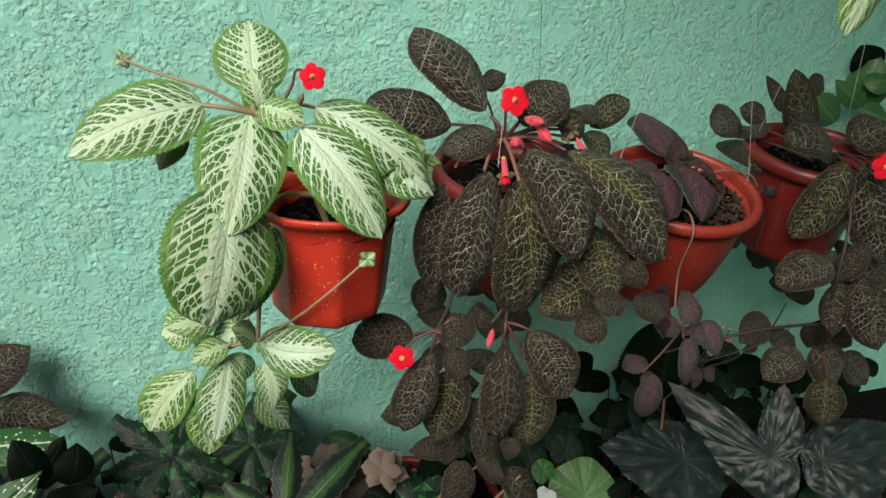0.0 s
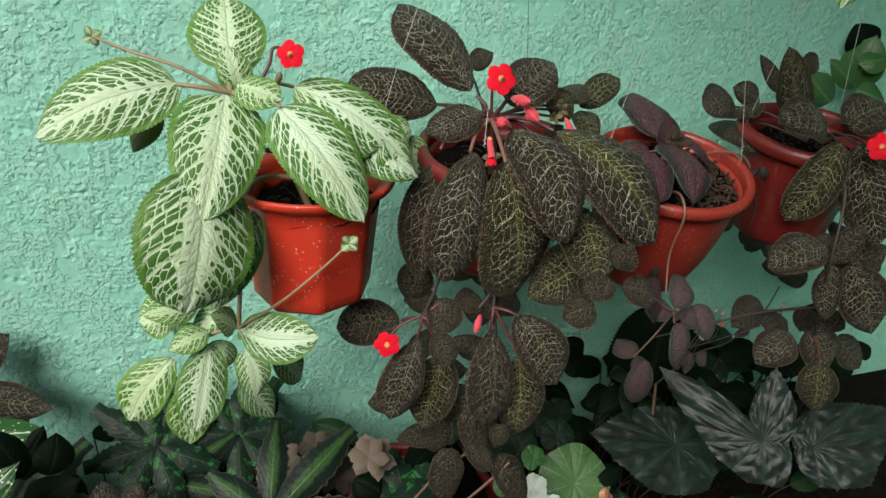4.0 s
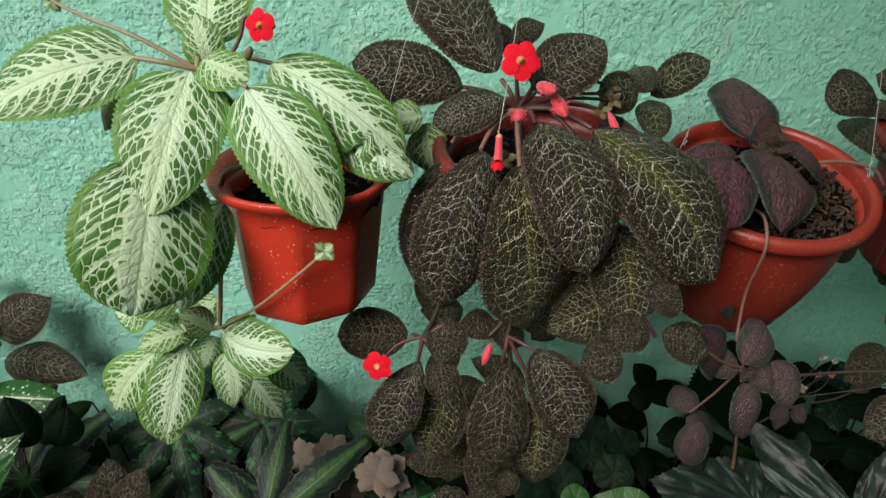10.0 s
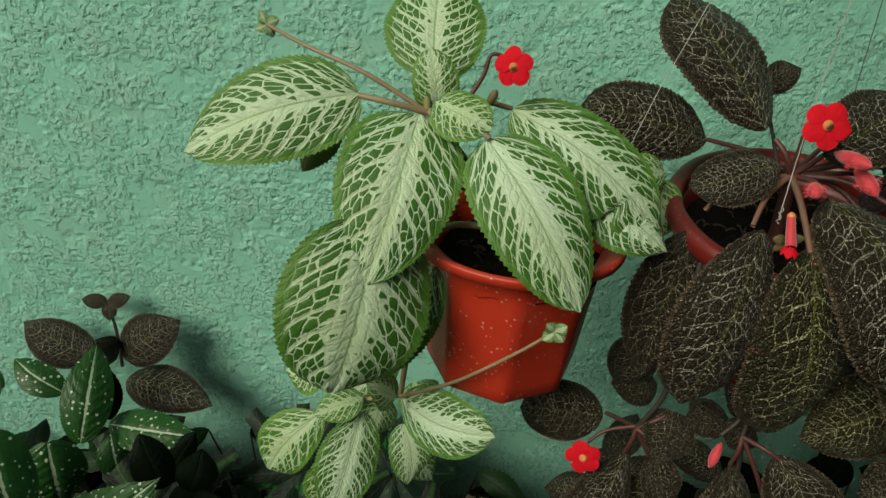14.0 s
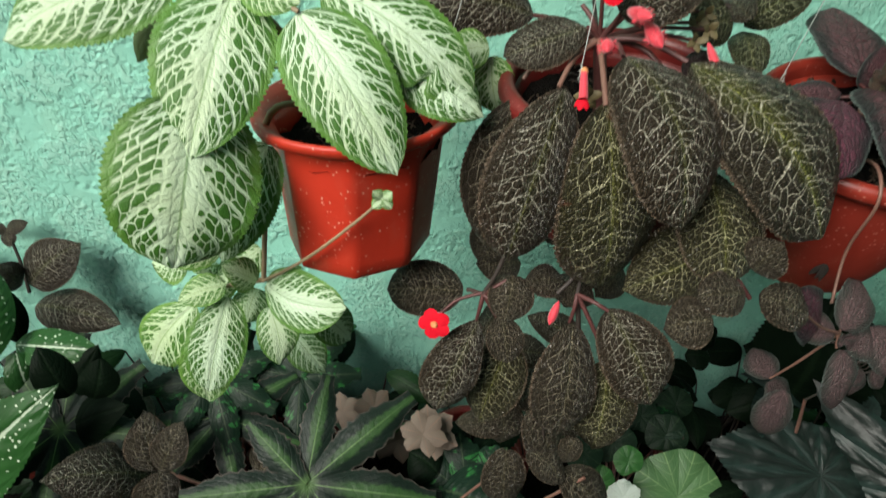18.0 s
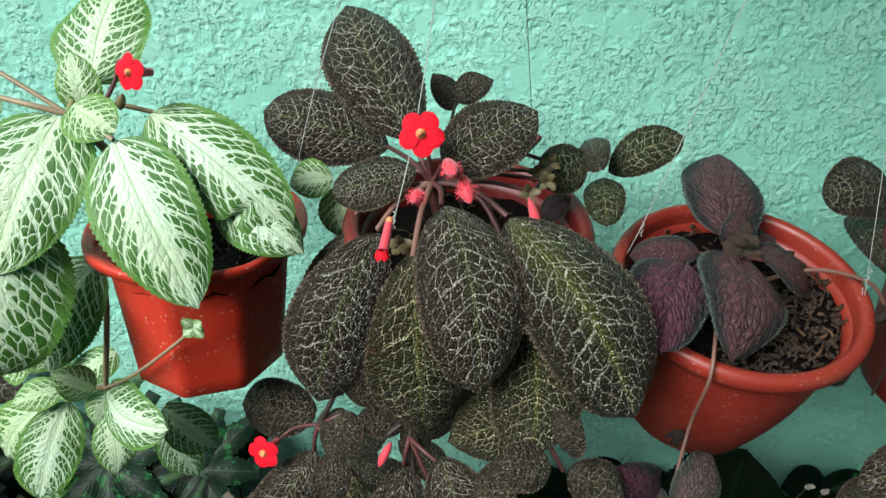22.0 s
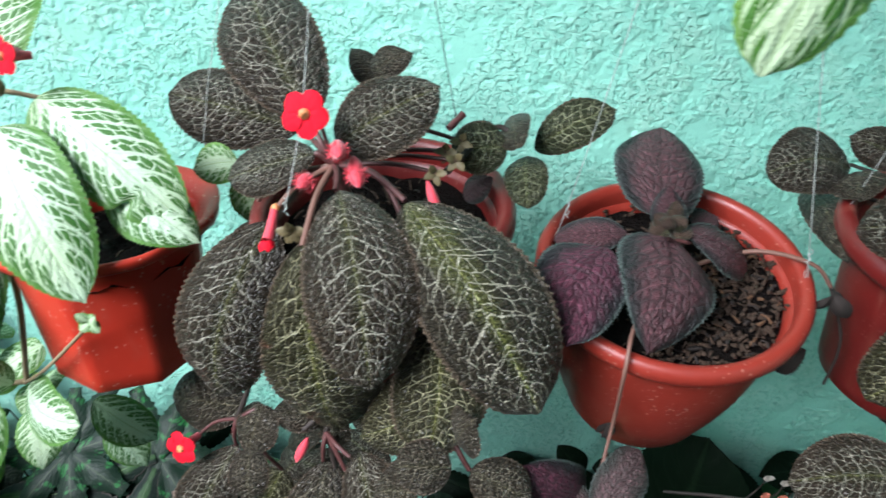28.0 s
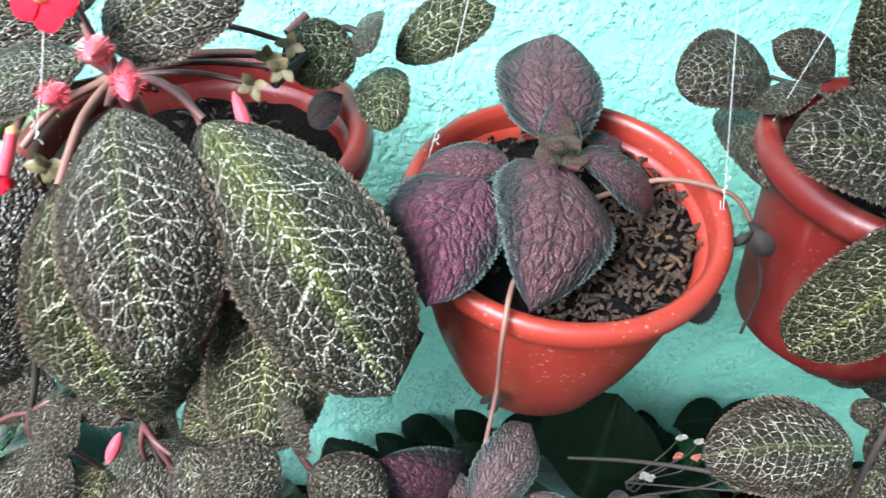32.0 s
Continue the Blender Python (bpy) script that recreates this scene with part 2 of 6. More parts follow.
def make_purple_leaf(name, dark, blush):
    k, place, side, v, vein, net, grid = leaf_ground(name, 6.0, 5.0, 0.95, 2.0, 0.5, (0.14, 0.12), Specular_IOR_Level=0.3, Sheen_Weight=0.03, Sheen_Roughness=0.4)
    glow = k.m("SUBTRACT", 1.0, k.step(k.m("ADD", side, k.m("MULTIPLY", k.m("SUBTRACT", k.noise(place, 70, 2), 0.5), 0.5)), 0.40, 0.92))
    color = k.mix(k.m("MULTIPLY", glow, k.m("ADD", 0.55, k.m("MULTIPLY", k.step(net, 0.05, 0.3), 0.45))), dark, blush)
    color = k.mix(k.m("MULTIPLY", k.step(vein, 0.91, 0.98), k.m("ADD", 0.12, k.m("MULTIPLY", glow, 0.5))), color, tuple(2.0 * c for c in blush))
    color = k.mix(k.m("MULTIPLY", k.m("SUBTRACT", 1.0, k.step(side, 0.015, 0.05)), 0.8), color, tuple(0.5 * c for c in blush))
    color = k.mix(k.m("MULTIPLY", k.step(side, 0.91, 0.975), 0.8), color, (0.075, 0.098, 0.088))
    fine = k.cells(place, 520)
    h = k.m("ADD", k.m("MULTIPLY", k.m("SUBTRACT", 1.0, k.m("POWER", vein, 3.0)), 0.5), k.m("ADD", k.step(net, 0.0, 0.3), k.m("MULTIPLY", k.step(fine, 0.0, 0.3), 0.5)))
    return k.done(color, k.m("ADD", 0.36, k.m("MULTIPLY", k.noise(place, 500), 0.24)), k.bump(h, 0.8, 0.0013, k.bump(k.noise(place, 2200, 2), 0.3, 0.0003)))


def make_plain_leaf(name, color, vein_color, rough=0.4, ribs=0.35, spots=None, count=7.0, band=None, blotch=None, gloss=0.45, fringe=None):
    """Smooth leaf with side veins, a marked midrib and, if asked for, pale spots."""
    k, place, side, v, vein, net, grid = leaf_ground(name, count, 5.0, 0.9, Specular_IOR_Level=gloss)
    c = k.mix(k.noise(place, 30, 3), color, tuple(1.6 * x for x in color))
    c = k.mix(k.m("MULTIPLY", k.step(vein, 0.88, 1.0), ribs), c, vein_color)
    rib = k.m("SUBTRACT", 1.0, k.step(k.m("ADD", side, k.m("MULTIPLY", k.m("SUBTRACT", k.noise(place, 220), 0.5), 0.12)), 0.03, 0.07))
    if blotch:
        c = k.mix(k.m("MULTIPLY", k.step(k.noise(place, 75, 3), 0.55, 0.66), k.step(vein, 0.1, 0.5)), c, blotch)
    if band:
        c = k.mix(k.m("SUBTRACT", 1.0, k.step(k.m("ADD", side, k.m("MULTIPLY", k.m("SUBTRACT", k.noise(place, 160, 3), 0.5), 0.5)), 0.28, 0.5)), c, band)
    if fringe:
        feather = k.m("ADD", side, k.m("ADD", k.m("MULTIPLY", k.m("SUBTRACT", k.noise(place, 90, 4, 0.7), 0.5), 1.3), k.m("MULTIPLY", k.step(vein, 0.75, 0.98), -0.10)))
        c = k.mix(k.step(feather, 0.52, 0.90), c, fringe)
    if spots:
        dots = k.m("SUBTRACT", 1.0, k.step(k.m("ADD", k.cells(place, 150, "F1"), k.m("MULTIPLY", k.noise(place, 420, 2), 0.22)), 0.30, 0.36))
        dots = k.m("MULTIPLY", dots, k.step(k.noise(place, 60, 2), 0.38, 0.46))
        c = k.mix(dots, c, spots)
    c = k.mix(k.m("MULTIPLY", rib, 0.9), c, vein_color)
    h = k.m("ADD", k.m("SUBTRACT", 1.0, k.m("POWER", vein, 4.0)), k.m("ADD", k.m("MULTIPLY", k.noise(place, 120, 2), 0.8), k.m("MULTIPLY", k.step(net, 0.0, 0.35), 0.6)))
    if fringe:
        h = k.m("ADD", k.m("MULTIPLY", h, 0.25), k.m("MULTIPLY", k.noise(place, 80, 3), 2.5))
    return k.done(c, k.m("ADD", rough - 0.05, k.m("MULTIPLY", k.noise(place, 250), 0.15)), k.bump(h, 0.35 if fringe else 0.2, 0.0015))


def make_palm_leaf():
    """Almost black begonia leaf with a frayed green band along each lobe, pale veins and a dull pinkish rim."""
    k, place, side, v, vein, net, grid = leaf_ground("banded_palm_leaf", 8.0, 5.0, 0.9, Specular_IOR_Level=0.2)
    fray = k.m("MULTIPLY", k.m("SUBTRACT", k.noise(place, 170, 4, 0.7), 0.5), 0.55)
    c = k.mix(k.noise(place, 40, 3), (0.004, 0.009, 0.006), (0.008, 0.018, 0.012))
    inner = k.m("SUBTRACT", 1.0, k.step(k.m("ADD", side, fray), 0.26, 0.50))
    c = k.mix(k.m("MULTIPLY", inner, k.step(v, 0.10, 0.40)), c, k.mix(k.noise(place, 90, 3), (0.015, 0.042, 0.012), (0.032, 0.080, 0.022)))
    c = k.mix(k.m("MULTIPLY", k.step(k.m("ADD", side, k.m("MULTIPLY", fray, 0.2)), 0.90, 0.98), 0.7), c, (0.075, 0.060, 0.052))
    heart = k.m("SUBTRACT", 1.0, k.step(v, 0.02, 0.12))
    rib = k.m("MULTIPLY", k.m("SUBTRACT", 1.0, k.step(side, 0.025, 0.065)), k.m("SUBTRACT", 1.0, k.m("MULTIPLY", v, 0.85)))
    c = k.mix(k.m("MAXIMUM", rib, k.m("MULTIPLY", heart, 0.6)), c, (0.10, 0.18, 0.06))
    h = k.m("ADD", k.m("MULTIPLY", k.m("POWER", vein, 4.0), -0.25), k.m("MULTIPLY", k.noise(place, 140, 3), 1.4))
    return k.done(c, k.m("ADD", 0.36, k.m("MULTIPLY", k.noise(place, 260), 0.2)), k.bump(h, 0.5, 0.0016))


def make_simple(name, color, rough=0.5, scale=60, spread=1.5, bump=0.3, distance=0.001, **shader):
    k = Tree(name, **shader)
    place = k.scaled(k.coords("Object"), 1, 1, 1, k.m("MULTIPLY", k.chance(), 5.0))
    c = k.mix(k.noise(place, scale, 4), color, tuple(min(1.0, spread * x) for x in color))
    c = k.mix(k.m("MULTIPLY", k.noise(place, scale * 0.15, 2), 0.4), c, tuple(0.6 * x for x in color))
    return k.done(c, k.m("ADD", rough - 0.08, k.m("MULTIPLY", k.noise(place, scale * 2), 0.16)), k.bump(k.noise(place, scale * 3, 3), bump, distance))


def make_plaster():
    """Painted stucco: smooth trowelled flats between stretches of small pits."""
    k = Tree("turquoise_stucco", Specular_IOR_Level=0.3)
    place = k.coords("Object")
    warped = k.scaled(k.noise(place, 150, 2, color=True), 0.005, 0.005, 0.005, place)
    flat = k.step(k.noise(warped, 22, 4, 0.62), 0.46, 0.60)
    lumps = k.noise(warped, 175, 3, 0.58)
    cap = k.m("SUBTRACT", 0.53, k.m("MULTIPLY", flat, 0.20))
    skin = k.m("MINIMUM", lumps, cap)
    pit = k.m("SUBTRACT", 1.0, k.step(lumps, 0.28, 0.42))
    c = k.mix(k.noise(place, 6, 4), (0.225, 0.560, 0.435), (0.310, 0.660, 0.530))
    c = k.mix(k.m("MULTIPLY", k.step(k.noise(place, 13, 4), 0.50, 0.76), 0.30), c, (0.38, 0.58, 0.42))
    c = k.mix(k.m("MULTIPLY", flat, 0.22), c, (0.34, 0.69, 0.57))
    # Highlight on the raised skin and shade in the pits, put into the colour.
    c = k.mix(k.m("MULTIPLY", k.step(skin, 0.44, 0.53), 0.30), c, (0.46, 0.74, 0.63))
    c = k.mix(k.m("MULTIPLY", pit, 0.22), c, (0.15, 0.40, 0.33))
    h = k.m("ADD", skin, k.m("MULTIPLY", k.noise(place, 800, 3), 0.05))
    return k.done(c, k.m("ADD", 0.48, k.m("MULTIPLY", k.noise(place, 200), 0.2)), k.bump(h, 1.0, 0.0068))


def make_terracotta(name, color, flecks=0.8):
    k = Tree(name, Specular_IOR_Level=0.5)
    place = k.coords("Object")
    c = k.mix(k.noise(place, 18, 4), color, tuple(0.72 * x for x in color))
    speck = k.m("SUBTRACT", 1.0, k.step(k.m("ADD", k.cells(place, 230, "F1"), k.m("MULTIPLY", k.noise(place, 700, 2), 0.2)), 0.25, 0.36))
    speck = k.m("MULTIPLY", speck, k.step(k.noise(place, 60, 3), 0.48, 0.56))
    c = k.mix(k.m("MULTIPLY", speck, flecks), c, (0.72, 0.42, 0.32))
    dust = k.step(k.noise(k.scaled(place, 1, 1, 0.3), 50, 4), 0.55, 0.85)
    c = k.mix(k.m("MULTIPLY", dust, 0.22), c, (0.40, 0.18, 0.12))
    return k.done(c, k.m("ADD", 0.27, k.m("MULTIPLY", k.noise(place, 40), 0.3)), k.bump(k.noise(place, 400, 2), 0.15, 0.0006))


SILVER = make_silver_leaf("silver_green_leaf", (0.52, 0.66, 0.48), (0.026, 0.100, 0.012), (0.095, 0.22, 0.034), 0.12)
SILVER_YOUNG = make_silver_leaf("young_green_leaf", (0.48, 0.62, 0.40), (0.036, 0.125, 0.017), (0.13, 0.27, 0.045), 0.13, 6.5, 4.4, 1.6)
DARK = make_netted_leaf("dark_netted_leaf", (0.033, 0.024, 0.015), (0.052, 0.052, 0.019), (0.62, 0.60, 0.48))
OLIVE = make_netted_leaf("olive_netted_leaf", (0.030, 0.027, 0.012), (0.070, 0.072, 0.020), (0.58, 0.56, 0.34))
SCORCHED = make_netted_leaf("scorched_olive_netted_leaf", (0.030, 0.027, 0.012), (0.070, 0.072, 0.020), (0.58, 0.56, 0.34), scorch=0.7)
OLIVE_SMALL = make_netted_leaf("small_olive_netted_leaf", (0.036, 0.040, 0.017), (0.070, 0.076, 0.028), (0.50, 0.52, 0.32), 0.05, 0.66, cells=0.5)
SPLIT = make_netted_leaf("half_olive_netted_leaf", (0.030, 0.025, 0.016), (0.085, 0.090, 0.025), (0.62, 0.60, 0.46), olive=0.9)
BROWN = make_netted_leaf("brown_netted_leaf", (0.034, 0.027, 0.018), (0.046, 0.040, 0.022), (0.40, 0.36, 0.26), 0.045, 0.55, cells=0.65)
PURPLE = make_purple_leaf("purple_leaf", (0.014, 0.015, 0.015), (0.090, 0.036, 0.042))
MAGENTA = make_purple_leaf("magenta_leaf", (0.017, 0.017, 0.019), (0.105, 0.028, 0.048))
MAUVE = make_purple_leaf("mauve_leaf", (0.038, 0.039, 0.034), (0.105, 0.062, 0.064))
GREEN = make_plain_leaf("plain_green_leaf", (0.024, 0.075, 0.020), (0.08, 0.17, 0.055))
# Two leaf greens darkened in the colour to carry the undergrowth's shade.
GREEN_DIM = make_plain_leaf("shade_dimmed_leaf", (0.006, 0.022, 0.006), (0.020, 0.055, 0.018), 0.45, gloss=0.15)
DEEP_SHADE = make_plain_leaf("shade_blackened_leaf", (0.0022, 0.0055, 0.0026), (0.007, 0.015, 0.007), 0.5, gloss=0.05)
SPOTTED = make_plain_leaf("spotted_leaf", (0.015, 0.056, 0.013), (0.46, 0.55, 0.42), 0.35, 0.0, (0.46, 0.55, 0.42), gloss=0.25)
METAL = make_plain_leaf("metallic_begonia_leaf", (0.007, 0.012, 0.010), (0.004, 0.006, 0.005), 0.40, 0.3, count=5.0, gloss=0.30, fringe=(0.016, 0.030, 0.026))
LIME = make_plain_leaf("lime_leaf", (0.055, 0.19, 0.014), (0.12, 0.30, 0.05), 0.4, 0.15)
UNDERSIDE = make_plain_leaf("pale_leaf_underside", (0.12, 0.155, 0.045), (0.20, 0.24, 0.09), 0.5, 0.3)
VEINED_WHITE = make_plain_leaf("white_green_veined_leaf", (0.30, 0.34, 0.29), (0.05, 0.10, 0.04), 0.5, 0.55, count=6.0)
SMALL_ROUND = make_plain_leaf("small_dark_begonia_leaf", (0.006, 0.015, 0.008), (0.030, 0.055, 0.026), 0.45, 0.5, count=4.0, gloss=0.15)
SMALL_BRIGHT = make_plain_leaf("small_bright_begonia_leaf", (0.020, 0.080, 0.016), (0.06, 0.19, 0.04), 0.4, 0.6, count=6.0)
FADED = make_plain_leaf("faded_whitish_leaf", (0.36, 0.41, 0.37), (0.40, 0.46, 0.40), 0.6, 0.1, blotch=(0.30, 0.36, 0.30))
DRY = make_plain_leaf("dry_leaf", (0.095, 0.072, 0.055), (0.16, 0.10, 0.07), 0.7)
PALM = make_palm_leaf()
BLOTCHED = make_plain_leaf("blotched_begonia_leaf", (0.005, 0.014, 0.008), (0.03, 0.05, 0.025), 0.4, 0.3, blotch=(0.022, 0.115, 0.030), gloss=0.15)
ROUND = make_plain_leaf("round_begonia_leaf", (0.045, 0.10, 0.036), (0.15, 0.24, 0.10), 0.42, 0.75, count=4.0)
STEM_PINK = make_simple("pinkish_stem", (0.17, 0.088, 0.066), 0.5)
STEM_TAN = make_simple("tan_green_stem", (0.24, 0.18, 0.105), 0.5)
STEM_GREEN = make_simple("greenish_stem", (0.20, 0.20, 0.08), 0.5)
STEM_RED = make_simple("maroon_stem", (0.080, 0.028, 0.026), 0.5)
STEM_DARK = make_simple("dark_stem", (0.03, 0.022, 0.018), 0.6)
PETAL = make_simple("scarlet_petal", (0.68, 0.008, 0.024), 0.75, 300, 1.0, 0.2, 0.0005, Specular_IOR_Level=0.12)
BUD = make_simple("coral_bud", (0.62, 0.035, 0.06), 0.6, 300, 1.2, 0.5, 0.0008, Sheen_Weight=0.4)
THROAT = make_simple("yellow_throat", (0.62, 0.24, 0.09), 0.5)
CALYX = make_simple("brown_green_calyx", (0.12, 0.095, 0.042), 0.6)
CLAY = make_terracotta("speckled_red_plastic", (0.58, 0.040, 0.019), 0.6)
CLAY_ROUND = make_terracotta("terracotta_plastic", (0.30, 0.032, 0.019), 0.3)
CLAY_OLD = make_terracotta("dark_terracotta_plastic", (0.16, 0.013, 0.011), 0.1)
# Soil colour taken darker still to include the shade inside the pots.
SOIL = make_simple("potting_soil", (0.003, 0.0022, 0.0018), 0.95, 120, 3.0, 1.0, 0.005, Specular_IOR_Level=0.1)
BARK = make_simple("bark_crumb", (0.012, 0.008, 0.006), 0.85, 120, 2.2)
CHIP = make_simple("coir_fibre", (0.026, 0.014, 0.007), 0.85, 120, 2.2)
HAIRY = make_purple_leaf("hairy_young_leaf", (0.050, 0.040, 0.022), (0.085, 0.050, 0.036))
HUSK = make_simple("tan_husk", (0.075, 0.036, 0.015), 0.85, 120, 1.8)
THREAD = make_simple("nylon_thread", (0.40, 0.42, 0.40), 0.35)
WIRE = make_simple("dark_thread", (0.06, 0.07, 0.07), 0.5)
POD = make_simple("salmon_pod", (0.40, 0.17, 0.10), 0.5)
CREAM = make_simple("cream_petal", (0.22, 0.20, 0.17), 0.6)
ROSE = make_simple("rose_petal", (0.36, 0.11, 0.07), 0.6)
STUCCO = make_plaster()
# Brown for the unseen blocks that are added to shape the light.
BLOCKER_BROWN = make_simple("plain_blocker_brown", (0.10, 0.065, 0.045), 0.8, 20, 1.6, 0.5, 0.004)
# Earth coloured near black to carry the shade below the plants.
EARTH = make_simple("shade_dark_earth", (0.004, 0.003, 0.0025), 0.95, 30, 2.0, 1.0, 0.01, Specular_IOR_Level=0.1)


# ---- builders ----
def world_of(ob):
    own = ob.matrix_parent_inverse @ ob.matrix_basis if ob.parent else ob.matrix_basis
    return world_of(ob.parent) @ own if ob.parent else own


def under(ob, parent, m=None):
    """Hangs ob under its parent, at the pose m in the world."""
    ob.parent = parent
    ob.matrix_parent_inverse = world_of(parent).inverted()
    ob.matrix_basis = m or Matrix()
    return ob


def part(name, bm, material, parent, label=""):
    """One mesh object under a thing or a part, from a bmesh or a mesh in world space."""
    if isinstance(bm, bmesh.types.BMesh):
        mesh = bpy.data.meshes.new(name)
        bm.to_mesh(mesh)
        bm.free()
    else:
        mesh = bm
    for p in mesh.polygons:
        p.use_smooth = True
    mesh.materials.append(material)
    ob = new(name, mesh)
    if parent is not None:
        under(ob, parent)
    return tagged(ob, label)


def thing(name, at, label, category, group=""):
    ob = new(name)
    ob.empty_display_size = 0.02
    ob.matrix_basis = Matrix.Translation(at)
    return tagged(ob, label, category, group)


def grid_mesh(name, verts, nu, nv, uvs=None, wrap=False):
    """A mesh from rows of vertices, nv rows of nu."""
    faces = []
    for j in range(nv - 1):
        for i in range(nu if wrap else nu - 1):
            k = (i + 1) % nu
            faces.append((j * nu + i, j * nu + k, (j + 1) * nu + k, (j + 1) * nu + i))
    mesh = bpy.data.meshes.new(name)
    mesh.from_pydata([tuple(v) for v in verts], [], faces)
    if uvs is not None:
        layer = mesh.uv_layers.new(name="UVMap")
        idx = np.empty(len(mesh.loops), int)
        mesh.loops.foreach_get("vertex_index", idx)
        layer.data.foreach_set("uv", np.asarray(uvs, np.float32)[idx].ravel())
    return mesh


def leaf(plant, base, tip, width, face, material, arc=0.12, cup=0.28, quilt=0.02, fat=0.85, sharp=0.75, veins=9, name="leaf", label="", curl=0.0, tooth=0.05, fine=1.0, ends=None, sway=None, bite=None):
    """A leaf blade from its foot to its tip. face: the way that its upper side looks; arc: how far it bows up; cup: how far its edges hang;
    fat below 1 puts the widest part nearer the foot; sharp: the roundness of the ends; curl: turns the tip down;
    ends: the taper at foot and tip (0.5 is round, 1 is straight); sway: bends the midrib sideways;
    bite: (place along it, half breadth, depth) of a gap eaten into the edge, at the side of the depth's sign."""
    base, tip, face = Vector(base), Vector(tip), Vector(face)
    along = tip - base
    long = along.length
    ey = along / long
    ex = ey.cross(face).normalized()
    ez = ex.cross(ey)
    nu, nv = (21, 59) if width > 0.035 * fine else (13, 25)
    rng = random.Random(round(base.x * 1e4) * 7 + round(tip.z * 1e4))
    tw, lull, ph = rng.uniform(-0.08, 0.08), rng.uniform(-0.06, 0.06), rng.uniform(0, 6.28)
    sway = lull if sway is None else sway
    v = np.linspace(0.0, 1.0, nv)[:, None] * np.ones((1, nu))
    u = np.linspace(-1, 1, nu)[None, :] * np.ones((nv, 1))
    if ends:
        a, b = ends
        q = np.clip(v, 0.003, 0.997)
        w = q**a * (1 - q) ** b / ((a / (a + b)) ** a * (b / (a + b)) ** b) * width / 2
    else:
        w = np.sin(np.pi * np.clip(v, 0.004, 0.996) ** fat) ** (sharp * (0.76 + 0.20 * v)) * width / 2
    teeth = 1 + tooth * (np.arange(nv) % 2)[:, None] * (np.abs(u) > 0.99)
    if bite:
        teeth = teeth * (1 - abs(bite[2]) * np.clip(1.2 - np.abs(v - bite[0]) / bite[1], 0, 1) * (np.sign(u) == np.sign(bite[2])))
    bend = sway * long * np.sin(np.pi * v)
    x = u * w * teeth + bend
    y = v * long * (1 - 0.02 * np.abs(u) ** 2)
    run = (v - 0.15 * np.abs(u) - 0.09 * np.abs(u) ** 3) * veins + 10
    pucker = 1 - np.abs((run % 1) - 0.5) ** 2 * 4
    pucker = pucker * (1 - np.exp(-((u / 0.12) ** 2))) * np.clip(w / (width * 0.2), 0, 1)
    z = arc * long * 4 * v * (1 - v) - cup * w * np.abs(u) ** 1.8 + quilt * width * pucker
    z = z - 0.018 * width * np.exp(-((u / 0.07) ** 2)) - curl * long * v**3
    z = z + 0.03 * width * np.sin(5 * v + ph) * u + tw * w * u + 0.03 * width * np.sin(9 * v + ph) * np.abs(u) ** 3
    uv = np.stack([(u + 1) / 2, v], -1).reshape(-1, 2)
    verts = np.stack([x, y, z], -1).reshape(-1, 3)
    ob = part(name, grid_mesh(name, verts, nu, nv, uv), material, None, label)
    m = Matrix((ex, ey, ez)).transposed().to_4x4()
    m.translation = base
    return under(ob, plant, m)


def tube(points, r0, r1, sides=8, name="stem"):
    """A round stem that runs smoothly through the points and tapers from r0 to r1."""
    pts = [Vector(p) for p in points]
    if len(pts) > 2:
        fine = []
        for i in range(len(pts) - 1):
            a, b, c, d = pts[max(i - 1, 0)], pts[i], pts[i + 1], pts[min(i + 2, len(pts) - 1)]
            for s in range(6):
                f = s / 6
                fine.append(0.5 * (2 * b + (c - a) * f + (2 * a - 5 * b + 4 * c - d) * f * f + (3 * b - a - 3 * c + d) * f**3))
        pts = fine + [pts[-1]]
    verts, n = [], len(pts)
    for i, p in enumerate(pts):
        way = (pts[min(i + 1, n - 1)] - pts[max(i - 1, 0)]).normalized()
        ex = way.orthogonal().normalized() if i == 0 else (ex - way * ex.dot(way)).normalized()
        ey = way.cross(ex)
        r = r0 + (r1 - r0) * i / (n - 1)
        verts += [p + r * (math.cos(q) * ex + math.sin(q) * ey) for q in (2 * math.pi * s / sides for s in range(sides))]
    mesh = grid_mesh(name, verts, sides, n, wrap=True)
    return mesh


def stem(plant, points, r0, r1, material, name="stem", label=""):
    return part(name, tube(points, r0, r1, 8, name), material, plant, label)


def lathe(profile, center, tilt=0.0, sides=48, flat=0.0, name="body", lean=0.0):
    """A turned form: profile of (radius, height), leaned about x; flat: how far it is drawn to an octagon with a corner to the front."""
    verts = []
    c, s = math.cos(tilt), math.sin(tilt)
    for r, h, *f in profile:
        for i in range(sides):
            a = 2 * math.pi * i / sides
            d = a % (math.pi / 4) - math.pi / 8
            octo = math.cos(math.pi / 8) / math.cos(d) * 1.04
            amount = f[0] if f else flat
            rr = r * (1 - amount + amount * octo)
            x, y, z = rr * math.cos(a), rr * math.sin(a), h
            verts.append((center[0] + x + z * lean, center[1] + y * c - z * s, center[2] + y * s + z * c))
    return grid_mesh(name, verts, sides, len(profile), wrap=True)


